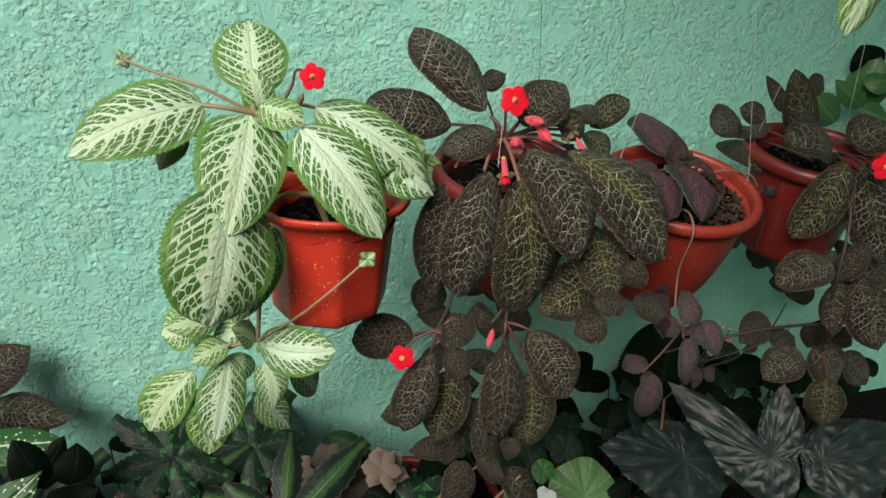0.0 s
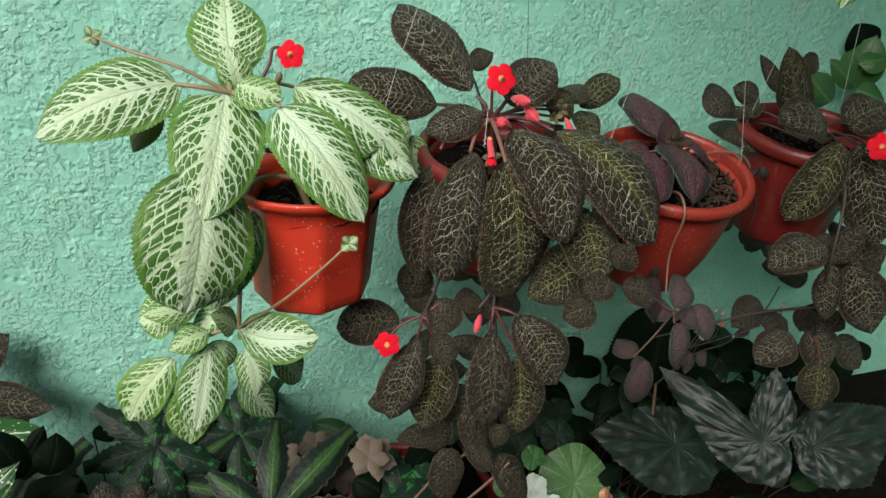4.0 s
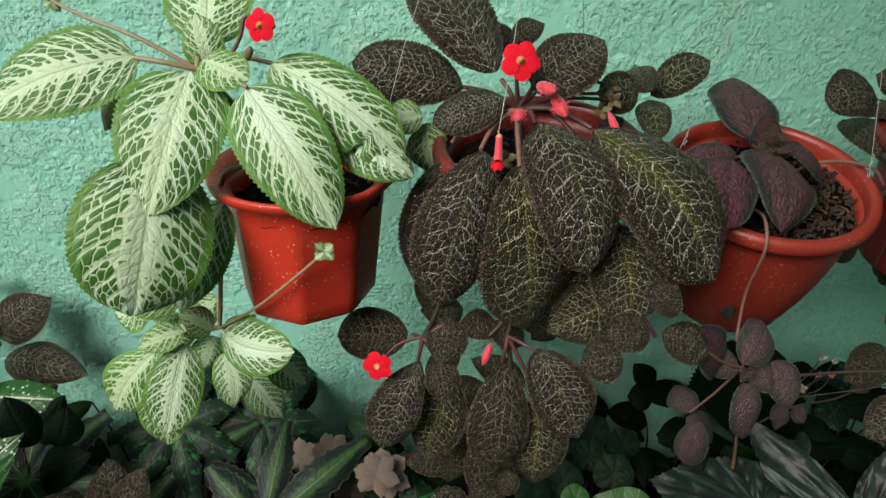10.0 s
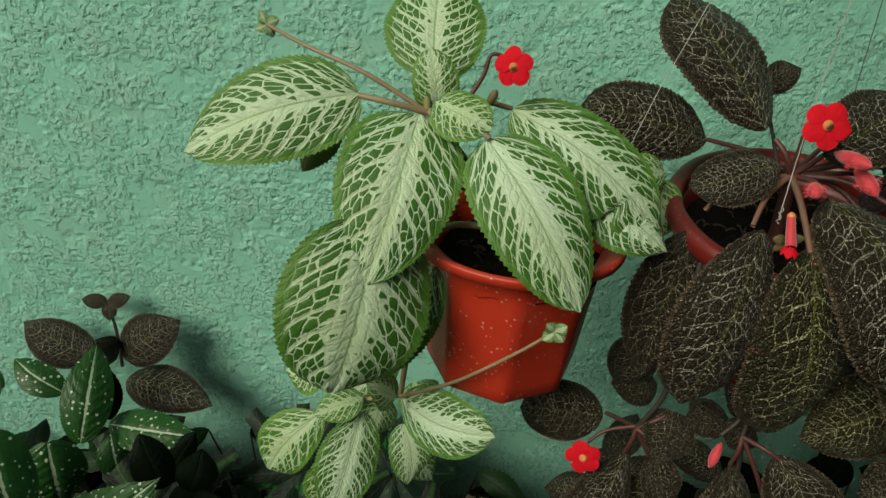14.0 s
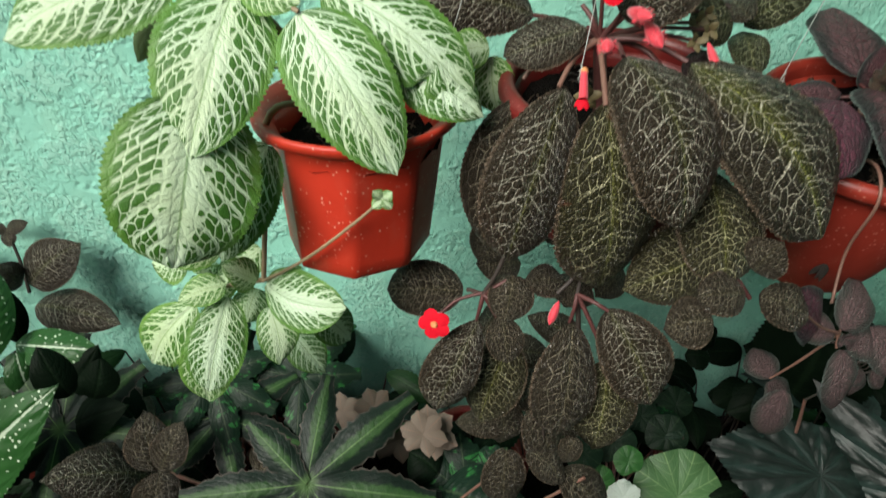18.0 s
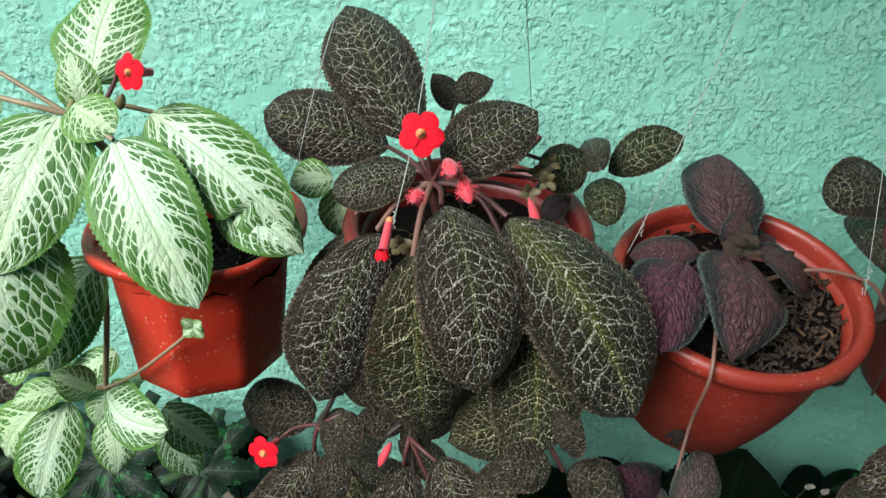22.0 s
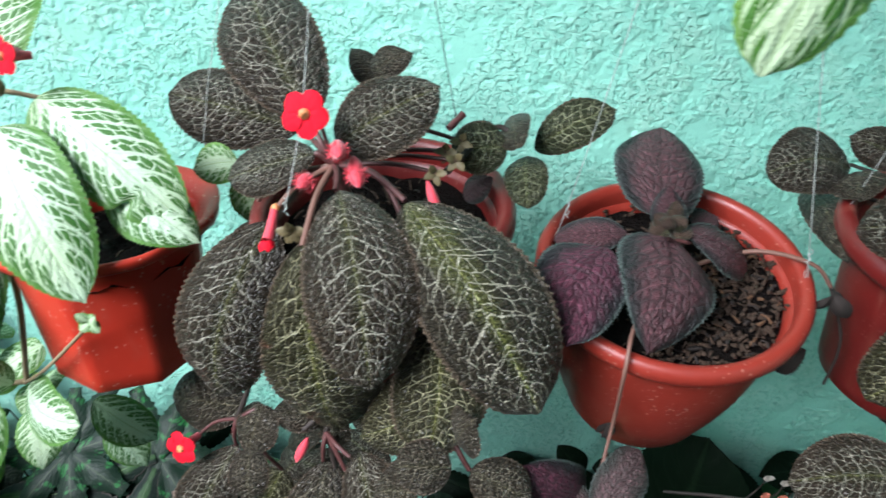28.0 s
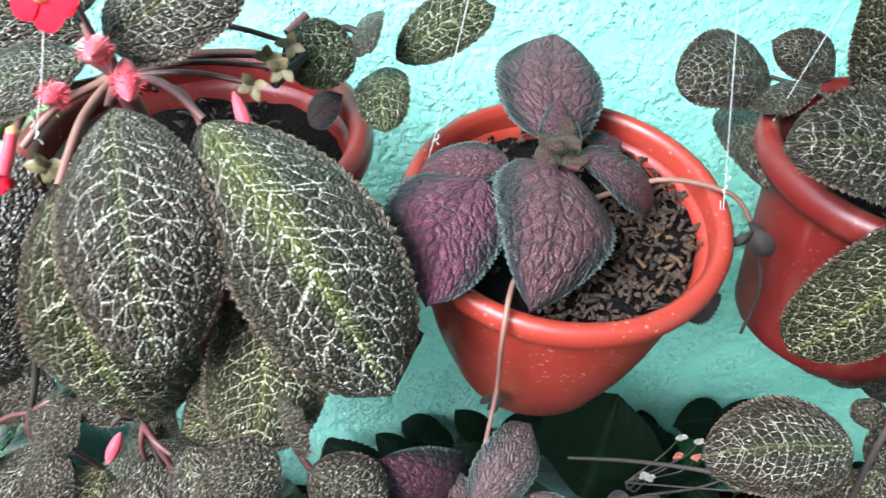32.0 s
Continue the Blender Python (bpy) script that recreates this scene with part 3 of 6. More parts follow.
def pot(name, center, radius, foot, height, tilt, material, label, flat=0.0, lip=0.012, soil=0.03, lean=0.0, group="hanging pots", flange=False, belly=1.0):
    """A plastic flowerpot with a rolled rim, an inner wall and soil; center: the middle of its rim."""
    x, y, z = center
    ob = thing(name, (x, y - 0, z - height), label, "flower pot", group)
    r, t = radius, 0.003
    neck = r - (0.012 if flange else lip * 0.8)
    f = flat
    low, high = -height + 0.004, -lip * 2.0
    if belly > 1:
        low = -height + 0.014
    side = [(foot + (neck - 0.004 - foot) * (1 - (1 - s) ** belly), low + (high - low) * s, f) for s in (n / 8 for n in range(9))]
    turn = [(side[0][0] - 0.014 * (1 - math.sin(q)), low - 0.014 * math.cos(q), f) for q in (0.3, 0.7, 1.1)] if belly > 1 else [(foot - 0.004, -height, f)]
    outer = [(0.001, -height), *turn, *side, (neck - 0.002, -lip * 1.5, f * 0.5)]
    inside = [(r0 - t, h, f) for r0, h, _ in reversed(side)]
    part("body", lathe(outer + [(neck - t, -lip * 1.5, f * 0.3)] + inside + [(0.001, inside[-1][1])], center, tilt, 64, name="body", lean=lean), material, ob)
    q = lip * 0.55
    ring = [(neck - t, -lip * 1.7), (neck, -lip * 1.75), (r - q * 0.5, -lip * 1.5), (r, -lip * 1.05), (r, -lip * 0.6), (r - q * 0.35, -lip * 0.15), (r - q, 0.0), (r - 1.6 * q, -lip * 0.12), (r - 2.0 * q, -lip * 0.5), (neck - t, -lip * 1.7)]
    if flange:
        ring = [(neck * 0.93, -lip * 1.6), (neck, -lip * 1.7), (r - 0.004, -lip * 0.95), (r - 0.0008, -lip * 0.85), (r, -lip * 0.2), (r - 0.0008, -0.0006), (r - 0.003, 0.0), (neck - t, -lip * 0.9), (neck * 0.93, -lip * 1.6)]
    part("rim", lathe(ring, center, tilt, 64, flat * 0.25, name="rim", lean=lean), material, ob, "rolled glossy rim")
    fill = []
    rows, n = 10, 40
    inner = neck - t - (neck - foot) * soil / height
    c, s = math.cos(tilt), math.sin(tilt)
    for j in range(rows):
        for i in range(n):
            a, rr = 2 * math.pi * i / n, inner * (j / (rows - 1)) + 1e-4
            p = Vector((rr * math.cos(a), rr * math.sin(a), -soil))
            p.z += 0.006 * noise.noise(Vector((p.x, p.y, center[0])) * 60) + 0.004 * noise.noise(p * 180)
            fill.append((x + p.x, y + p.y * c - p.z * s, z + p.y * s + p.z * c))
    part("soil", grid_mesh("soil", fill, n, rows, wrap=True), SOIL, ob, "dark crumbly potting soil, colour deepened for the shade in the pot")
    return ob


def flower(plant, at, face, size, turn=0.0, back=None):
    """A five-lobed flower with a ringed throat and a tube behind it."""
    at, face = Vector(at), Vector(face).normalized()
    ex = face.orthogonal().normalized()
    ey = face.cross(ex)
    head = part("flower", tube([at - face * size * 0.75, at - face * size * 0.35, at - face * size * 0.02], size * 0.11, size * 0.17, 10, "flower"), BUD, plant, "scarlet five-lobed flower")
    for n in range(5):
        q = turn + n * 2 * math.pi / 5
        out = math.cos(q) * ex + math.sin(q) * ey
        leaf(head, at + out * size * 0.06 + face * 0.0003 * n, at + out * size * 0.53 - face * size * 0.03, size * 0.46, face, PETAL, 0.06, 0.12, 0.0, 1.2, 0.5, 4, "petal", tooth=0.05)
    part("throat", tube([at + face * size * 0.005, at + face * size * 0.06, at + face * size * 0.075, at + face * size * 0.04], size * 0.125, size * 0.075, 14, "throat"), THROAT, head, "orange-yellow throat ring")
    if back:
        stem(plant, [at - face * size * 0.75, *back], 0.0012, 0.0016, STEM_RED, "flower_stalk")
    return head


def bud(plant, foot, tip, r, material=None):
    foot, tip = Vector(foot), Vector(tip)
    way = tip - foot
    prof = [0.15, 0.62, 0.85, 0.98, 1.0, 0.92, 0.66, 0.1]
    verts = []
    ex = way.orthogonal().normalized()
    ey = way.normalized().cross(ex)
    for i, f in enumerate(prof):
        p = foot + way * i / (len(prof) - 1)
        verts += [p + r * f * (math.cos(q) * ex + math.sin(q) * ey) for q in (2 * math.pi * s / 10 for s in range(10))]
    return part("flower_bud", grid_mesh("flower_bud", verts, 10, len(prof), wrap=True), material or BUD, plant, "hairy coral-pink flower bud")


def hairs(plant, at, r, count, material):
    """Fine hairs that stand off a bud."""
    rng = random.Random(count)
    bm = bmesh.new()
    for _ in range(count):
        d = Vector((rng.gauss(0, 1), rng.gauss(0, 1), rng.gauss(0, 1))).normalized()
        s = d.orthogonal().normalized() * r * 0.035
        root = Vector(at) + d * r * 0.8
        bm.faces.new([bm.verts.new(root + s), bm.verts.new(root - s), bm.verts.new(Vector(at) + d * r * 1.45)])
    return part("hair", bm, material, plant)


def thread(parent, points, r=0.00032, material=None):
    return part("thread", tube(points, r, r, 5, "thread"), material or THREAD, parent, "thin hanging thread")


def lobed_leaf(plant, center, face, up, lobes, material, lift=0.15, web=0.0, name="leaf", label=""):
    """A palmate leaf: lobes of (angle from up, length, width) that run together round the middle; web: how far the skin fills between them."""
    center, face = Vector(center), Vector(face).normalized()
    up = Vector(up)
    ey0 = (up - face * up.dot(face)).normalized()
    ex0 = ey0.cross(face)
    verts, faces, uvs = [], [], []
    for n, (angle, long, width) in enumerate(lobes):
        a = radians(angle)
        ey = math.cos(a) * ey0 + math.sin(a) * ex0
        ex = ey.cross(face)
        start, nu, nv = len(verts), 11, 31
        for j in range(nv):
            v = j / (nv - 1)
            w = width / 2 * (max(0.02, math.sin(math.pi * min(0.995, 0.12 + 0.88 * v) ** 1.25)) ** 0.8) * (1 + 0.14 * (j % 3 == 0) + 0.06 * (j % 2))
            w = max(w, min(v, 0.36) * long * 0.36 * web)
            for i in range(nu):
                u = -1 + 2 * i / (nu - 1)
                ww = w if abs(u) > 0.9 else w / (1 + 0.14 * (j % 3 == 0))
                z = lift * long * v * (1 - 1.2 * v) - 0.25 * w * u * u + 0.0006 * n + 0.03 * width * math.sin(14 * v) * abs(u)
                verts.append(ey * (v * long) + ex * (u * ww) + face * z)
                uvs.append(((u + 1) / 2, v))
        faces += [(start + j * nu + i, start + j * nu + i + 1, start + (j + 1) * nu + i + 1, start + (j + 1) * nu + i) for j in range(nv - 1) for i in range(nu - 1)]
    mesh = bpy.data.meshes.new(name)
    mesh.from_pydata([tuple(v) for v in verts], [], faces)
    layer = mesh.uv_layers.new(name="UVMap")
    for loop in mesh.loops:
        layer.data[loop.index].uv = uvs[loop.vertex_index]
    ob = part(name, mesh, material, None, label)
    return under(ob, plant, Matrix.Translation(center))


def disc_leaf(plant, center, face, up, radius, sectors, material, notch=0.45, name="leaf", corners=0.0, teeth=0):
    """A round leaf whose veins run out from its stalk, with a notch below; corners: how far it runs to a point at each vein; teeth: on each sector's rim."""
    center, face = Vector(center), Vector(face).normalized()
    ey0 = (Vector(up) - face * Vector(up).dot(face)).normalized()
    ex0 = ey0.cross(face)
    verts, faces, uvs = [], [], []
    nu, nv = (7, 14) if not teeth else (2 * teeth + 1, 12)
    for n in range(sectors):
        start = len(verts)
        for j in range(nv):
            v = j / (nv - 1)
            for i in range(nu):
                a = math.pi * 2 * (n + i / (nu - 1)) / sectors
                rim = radius * (1 - notch * math.exp(-(((a - math.pi) / 0.45) ** 2))) * (1 + 0.03 * math.sin(5 * a))
                rim *= 1 - corners * abs(2 * i / (nu - 1) - 1) * v + (0.05 * (i % 2) * v**6 if teeth else 0)
                bulge = math.sin(math.pi * i / (nu - 1)) * 0.05 * radius * v + 0.22 * radius * v * (1 - 1.2 * v)
                verts.append((math.cos(a) * ey0 + math.sin(a) * ex0) * rim * v + face * bulge)
                uvs.append((i / (nu - 1), v))
        faces += [(start + j * nu + i, start + j * nu + i + 1, start + (j + 1) * nu + i + 1, start + (j + 1) * nu + i) for j in range(nv - 1) for i in range(nu - 1)]
    mesh = bpy.data.meshes.new(name)
    mesh.from_pydata([tuple(v) for v in verts], [], faces)
    layer = mesh.uv_layers.new(name="UVMap")
    for loop in mesh.loops:
        layer.data[loop.index].uv = uvs[loop.vertex_index]
    return under(part(name, mesh, material, None), plant, Matrix.Translation(center))


def wing_leaf(plant, stalk, face, up, rim, material, fold=0.10):
    """A lopsided begonia leaf: rim gives (angle from up, length) of the veins that run out from the stalk; the skin is puckered between them."""
    stalk, face = Vector(stalk), Vector(face).normalized()
    ey0 = (Vector(up) - face * Vector(up).dot(face)).normalized()
    ex0 = ey0.cross(face)
    count = len(rim)
    verts, faces, uvs = [], [], []
    nu, nv = 15, 26
    for n, (angle, long) in enumerate(rim):
        before, after = rim[n - 1], rim[(n + 1) % count]
        low, high = (angle - before[0]) % 360, (after[0] - angle) % 360
        start = len(verts)
        for j in range(nv):
            v = j / (nv - 1)
            for i in range(nu):
                u = -1 + 2 * i / (nu - 1)
                gap, other = (low, before[1]) if u < 0 else (high, after[1])
                a = radians(angle + u * gap / 2)
                f = abs(u) / 2
                reach = (long * (1 - f) + other * f) * (1 - 0.10 * min(1, gap / 50) * math.sin(math.pi * min(1.0, abs(u)) / 2)) * (1 + 0.025 * (i % 2) * v**6)
                lift = fold * long * v * (1 - 1.3 * v) + 0.03 * reach * v * math.sin(math.pi * abs(u)) + 0.0018 * v * math.sin(19 * v - 5 * abs(u) + 2.1 * n) * math.sin(math.pi * min(1.0, abs(u) * 1.1))
                verts.append((math.cos(a) * ey0 + math.sin(a) * ex0) * reach * v + face * lift)
                uvs.append(((u + 1) / 2, v))
        faces += [(start + j * nu + i, start + j * nu + i + 1, start + (j + 1) * nu + i + 1, start + (j + 1) * nu + i) for j in range(nv - 1) for i in range(nu - 1)]
    mesh = bpy.data.meshes.new("leaf")
    mesh.from_pydata([tuple(v) for v in verts], [], faces)
    mesh.polygons.foreach_set("use_smooth", [True] * len(mesh.polygons))
    layer = mesh.uv_layers.new(name="UVMap")
    for loop in mesh.loops:
        layer.data[loop.index].uv = uvs[loop.vertex_index]
    return under(part("leaf", mesh, material, None), plant, Matrix.Translation(stalk))


# ---- wall and ground ----
def value_noise(x, y, scale, seed):
    """Smooth random heights at the given places."""
    rng = np.random.RandomState(seed)
    n = 512
    table = rng.rand(n, n)
    a, b = x * scale, y * scale
    i, j = np.floor(a).astype(int), np.floor(b).astype(int)
    f, g = a - i, b - j
    f, g = f * f * (3 - 2 * f), g * g * (3 - 2 * g)
    at = lambda p, q: table[p % n, q % n]
    return (at(i, j) * (1 - f) + at(i + 1, j) * f) * (1 - g) + (at(i, j + 1) * (1 - f) + at(i + 1, j + 1) * f) * g


WALL = 0.953
NX, NZ = 1150, 620
gx, gz = np.meshgrid(np.linspace(-0.70, 1.20, NX), np.concatenate([np.linspace(0.0, 0.28, 60), np.linspace(0.2815, 1.12, NZ - 60)]))
warp = 0.008 * value_noise(gx, gz, 90, 5)
lumps = value_noise(gx + warp, gz - warp, 130, 1) * 0.55 + value_noise(gx - warp, gz + warp, 260, 2) * 0.45
torn = np.clip(value_noise(gx, gz, 15, 6) * 1.2 + value_noise(gx, gz, 33, 8) * 0.7 - 0.55, 0.05, 1)
relief = 0.0045 * np.clip(np.minimum(lumps, 0.34 + 0.18 * torn) - 0.5, -0.4, 0.12) + 0.004 * value_noise(gx, gz, 5, 4)
face = np.stack([gx, WALL - relief, gz], -1).reshape(-1, 3)
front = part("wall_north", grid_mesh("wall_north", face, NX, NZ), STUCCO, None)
tagged(front, "turquoise painted stucco wall with rough trowelled texture", "wall", kind="structure")


def block(name, low, high, material, label, category):
    bm = bmesh.new()
    bmesh.ops.create_cube(bm, size=1.0)
    for v in bm.verts:
        v.co = [l + (h - l) * (c + 0.5) for l, h, c in zip(low, high, v.co)]
    ob = part(name, bm, material, None)
    for p in ob.data.polygons:
        p.use_smooth = False
    return tagged(ob, label, category, kind="structure")


block("wall_body", (-3.0, WALL + 0.008, -0.02), (3.0, WALL + 0.16, 2.7), STUCCO, "thick masonry wall painted turquoise", "wall")
gg = np.stack(np.meshgrid(np.linspace(-30, 30, 121), np.linspace(-30, 30, 101)), -1).reshape(-1, 2)
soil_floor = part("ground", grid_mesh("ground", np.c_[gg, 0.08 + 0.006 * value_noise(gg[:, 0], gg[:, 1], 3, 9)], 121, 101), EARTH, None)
tagged(soil_floor, "earth under the plants, coloured near black for the shade", "ground", kind="structure")

# Unseen wall, added to hold back light from the camera side.
block("wall_south", (-3.0, -1.05, 0.0), (3.0, -0.90, 1.58), BLOCKER_BROWN, "unseen brown wall added behind the camera to block light", "wall")
# Unseen wall, added past the right edge to keep sky light out.
block("blocker_east", (1.45, -0.90, 0.0), (1.60, WALL, 1.74), STUCCO, "unseen turquoise wall added on the right to cut light", "wall")

# Unseen overhead slab, added so the light falls off to the right.
block("ceiling", (0.04, -0.30, 1.74), (1.60, WALL, 1.82), BLOCKER_BROWN, "unseen brown slab added overhead to shade the right side", "ceiling")

# ---- the hanging pots ----
pot_silver = pot("hanging_pot", (0.147, 0.731, 0.730), 0.081, 0.0576, 0.128, -0.026, CLAY, "speckled eight-sided terracotta-coloured plastic hanging pot", flat=1.0, lip=0.009, lean=0.056, flange=True)
pot_netted = pot("hanging_pot", (0.349, 0.744, 0.741), 0.094, 0.060, 0.135, 0.10, CLAY_OLD, "dark red plastic hanging pot almost hidden by leaves")
pot_purple = pot("hanging_pot", (0.550, 0.728, 0.712), 0.0925, 0.059, 0.153, 0.19, CLAY_ROUND, "round terracotta-coloured plastic pot hung on thin threads", lip=0.010, soil=0.022, belly=2.0)
pot_far = pot("hanging_pot", (0.747, 0.744, 0.738), 0.086, 0.058, 0.140, 0.10, CLAY_OLD, "deep red plastic hanging pot in the shade")

# ---- plants ----
silver = thing("silver_plant", (0.150, 0.722, 0.715), "trailing flame violet with silver-veined green leaves and a red flower", "potted plant", "trailing plants")
leaf(silver, (0.036, 0.712, 0.827), (-0.073, 0.688, 0.793), 0.064, (-0.02, -0.79, 0.61), SILVER, arc=0.10, cup=0.15, ends=(0.45, 0.68), sway=0.034, quilt=0.008)
leaf(silver, (0.080, 0.745, 0.829), (0.081, 0.808, 0.880), 0.068, (-0.03, -0.62, 0.78), SILVER, arc=0.09, cup=0.15, ends=(0.42, 0.5), sway=0, quilt=0.008)
leaf(silver, (0.074, 0.709, 0.816), (0.046, 0.639, 0.731), 0.076, (0.18, -0.79, 0.59), SILVER, arc=0.11, cup=0.15, ends=(0.36, 0.62), sway=0, quilt=0.008)
leaf(silver, (0.118, 0.694, 0.807), (0.180, 0.641, 0.717), 0.066, (0.12, -0.82, 0.56), SILVER, arc=0.12, cup=0.15, ends=(0.42, 0.62), sway=-0.01, quilt=0.008)
leaf(silver, (0.134, 0.718, 0.818), (0.232, 0.688, 0.749), 0.057, (0.15, -0.81, 0.56), SILVER, arc=0.12, cup=0.2, ends=(0.45, 0.5), sway=-0.03, quilt=0.008, bite=(0.74, 0.035, 0.5))
leaf(silver, (0.050, 0.665, 0.764), (0.024, 0.621, 0.657), 0.097, (0.33, -0.90, 0.29), SILVER, arc=0.14, cup=0.2, ends=(0.40, 0.45), sway=0, quilt=0.008)
leaf(silver, (-0.005, 0.699, 0.556), (-0.055, 0.692, 0.491), 0.048, (-0.15, -0.94, 0.30), SILVER_YOUNG, arc=0.10, cup=0.15, ends=(0.6, 0.45), sway=0.06, quilt=0.008)
leaf(silver, (0.033, 0.679, 0.581), (0.013, 0.640, 0.510), 0.048, (0.29, -0.87, 0.40), SILVER, arc=0.10, cup=0.15, ends=(0.55, 0.55), sway=0.02, quilt=0.008)
leaf(silver, (0.064, 0.688, 0.587), (0.135, 0.645, 0.597), 0.050, (-0.45, -0.76, 0.46), SILVER, arc=0.11, cup=0.15, ends=(0.55, 0.55), sway=0.05, quilt=0.008)
leaf(silver, (0.019, 0.672, 0.549), (0.003, 0.655, 0.481), 0.046, (0.20, -0.96, 0.19), SILVER_YOUNG, quilt=0.012, cup=0.11)
leaf(silver, (0.065, 0.680, 0.568), (0.070, 0.660, 0.520), 0.034, (0.33, -0.86, 0.39), SILVER, quilt=0.012, cup=0.11)
leaf(silver, (0.052, 0.771, 0.457), (0.087, 0.751, 0.412), 0.040, (0.40, -0.69, 0.60), SILVER, quilt=0.012, cup=0.11)
leaf(silver, (0.089, 0.716, 0.543), (0.120, 0.737, 0.473), 0.040, (0.78, -0.60, 0.17), SILVER, quilt=0.012, cup=0.11)
leaf(silver, (0.034, 0.680, 0.595), (-0.002, 0.665, 0.589), 0.026, (0.15, -0.66, 0.73), SILVER_YOUNG, quilt=0.012, cup=0.11)
leaf(silver, (0.059, 0.680, 0.596), (0.040, 0.665, 0.625), 0.028, (0.83, -0.46, 0.31), SILVER_YOUNG, quilt=0.012, cup=0.11)
leaf(silver, (0.085, 0.724, 0.810), (0.079, 0.732, 0.852), 0.030, (0.1, -0.85, 0.5), SILVER_YOUNG, quilt=0.012, cup=0.15, ends=(0.5, 0.55))
leaf(silver, (0.084, 0.713, 0.823), (0.120, 0.695, 0.813), 0.036, (-0.15, -0.62, 0.77), SILVER_YOUNG, quilt=0.012, cup=0.15, ends=(0.5, 0.55))
leaf(silver, (0.001, 0.700, 0.607), (-0.028, 0.695, 0.605), 0.045, (0.07, -0.68, 0.73), SILVER_YOUNG, quilt=0.012, cup=0.11)
leaf(silver, (0.017, 0.740, 0.791), (-0.012, 0.730, 0.762), 0.024, (0.04, -0.7, 0.7), UNDERSIDE, tooth=0.10, curl=0.1, quilt=0.008)
leaf(silver, (0.247, 0.748, 0.764), (0.215, 0.742, 0.759), 0.029, (0.2, -0.85, 0.5), SILVER_YOUNG, quilt=0.012, cup=0.11)
leaf(silver, (0.250, 0.760, 0.752), (0.257, 0.750, 0.708), 0.035, (0.06, -0.97, 0.23), SILVER_YOUNG, quilt=0.012, cup=0.11)
netted = thing("netted_plant", (0.340, 0.735, 0.720), "trailing flame violet with dark puckered silver-netted leaves and red flowers", "potted plant", "trailing plants")
leaf(netted, (0.305, 0.738, 0.803), (0.248, 0.815, 0.872), 0.066, (0.12, -0.66, 0.74), DARK, arc=0.11, cup=0.25, ends=(0.62, 0.6))
leaf(netted, (0.284, 0.780, 0.777), (0.188, 0.783, 0.799), 0.056, (0.13, -0.75, 0.65), DARK, arc=0.13, cup=0.25, ends=(0.65, 0.5), sway=-0.02)
leaf(netted, (0.312, 0.720, 0.787), (0.254, 0.712, 0.770), 0.039, (-0.12, -0.62, 0.78), DARK, arc=0.14, cup=0.2, ends=(0.6, 0.55), sway=-0.06)
leaf(netted, (0.331, 0.706, 0.801), (0.391, 0.737, 0.828), 0.050, (0.04, -0.70, 0.71), DARK, arc=0.12, cup=0.2, ends=(0.55, 0.62), sway=0.02)
leaf(netted, (0.292, 0.676, 0.762), (0.255, 0.636, 0.648), 0.061, (0.10, -0.95, 0.30), DARK, arc=0.20, cup=0.5, ends=(0.6, 0.48), sway=0.06)
leaf(netted, (0.318, 0.660, 0.757), (0.329, 0.648, 0.612), 0.074, (0.05, -0.98, 0.12), SCORCHED, arc=0.18, cup=0.45, ends=(0.65, 0.46), sway=0)
leaf(netted, (0.334, 0.689, 0.778), (0.364, 0.608, 0.693), 0.067, (0.03, -0.72, 0.70), DARK, arc=0.23, cup=0.45, ends=(0.62, 0.58), sway=-0.05)
leaf(netted, (0.376, 0.683, 0.775), (0.461, 0.611, 0.682), 0.072, (0.03, -0.78, 0.63), SPLIT, arc=0.19, cup=0.45, ends=(0.62, 0.48), sway=-0.04)
leaf(netted, (0.395, 0.664, 0.705), (0.398, 0.598, 0.655), 0.060, (0.00, -0.92, 0.38), OLIVE, arc=0.05, cup=0.3, ends=(0.6, 0.48), sway=-0.06)
leaf(netted, (0.267, 0.715, 0.736), (0.248, 0.700, 0.609), 0.050, (-0.12, -0.98, 0.13), BROWN)
leaf(netted, (0.229, 0.710, 0.558), (0.161, 0.720, 0.552), 0.050, (-0.17, -0.85, 0.50), BROWN, arc=0.15, cup=0.2, ends=(0.55, 0.5), sway=0.04)
leaf(netted, (0.266, 0.669, 0.608), (0.258, 0.646, 0.579), 0.037, (-0.27, -0.72, 0.65), BROWN, sharp=0.55)
leaf(netted, (0.257, 0.656, 0.577), (0.261, 0.628, 0.551), 0.030, (0.00, -0.72, 0.69), BROWN, arc=0.16, cup=0.2, ends=(0.65, 0.55), sway=0)
leaf(netted, (0.240, 0.668, 0.562), (0.203, 0.637, 0.486), 0.047, (0.09, -0.94, 0.34), DARK, arc=0.18, cup=0.4, ends=(0.75, 0.5), sway=0.06)
leaf(netted, (0.269, 0.672, 0.531), (0.243, 0.654, 0.447), 0.055, (-0.29, -0.91, 0.28), OLIVE)
leaf(netted, (0.314, 0.655, 0.571), (0.304, 0.614, 0.478), 0.056, (0.10, -0.91, 0.39), BROWN, arc=0.19, cup=0.4, ends=(0.7, 0.5), sway=0.02)
leaf(netted, (0.340, 0.649, 0.588), (0.373, 0.603, 0.528), 0.054, (-0.10, -0.82, 0.57), DARK, arc=0.20, cup=0.35, ends=(0.65, 0.55), sway=-0.04)
leaf(netted, (0.346, 0.641, 0.534), (0.341, 0.626, 0.443), 0.055, (-0.25, -0.95, 0.16), OLIVE)
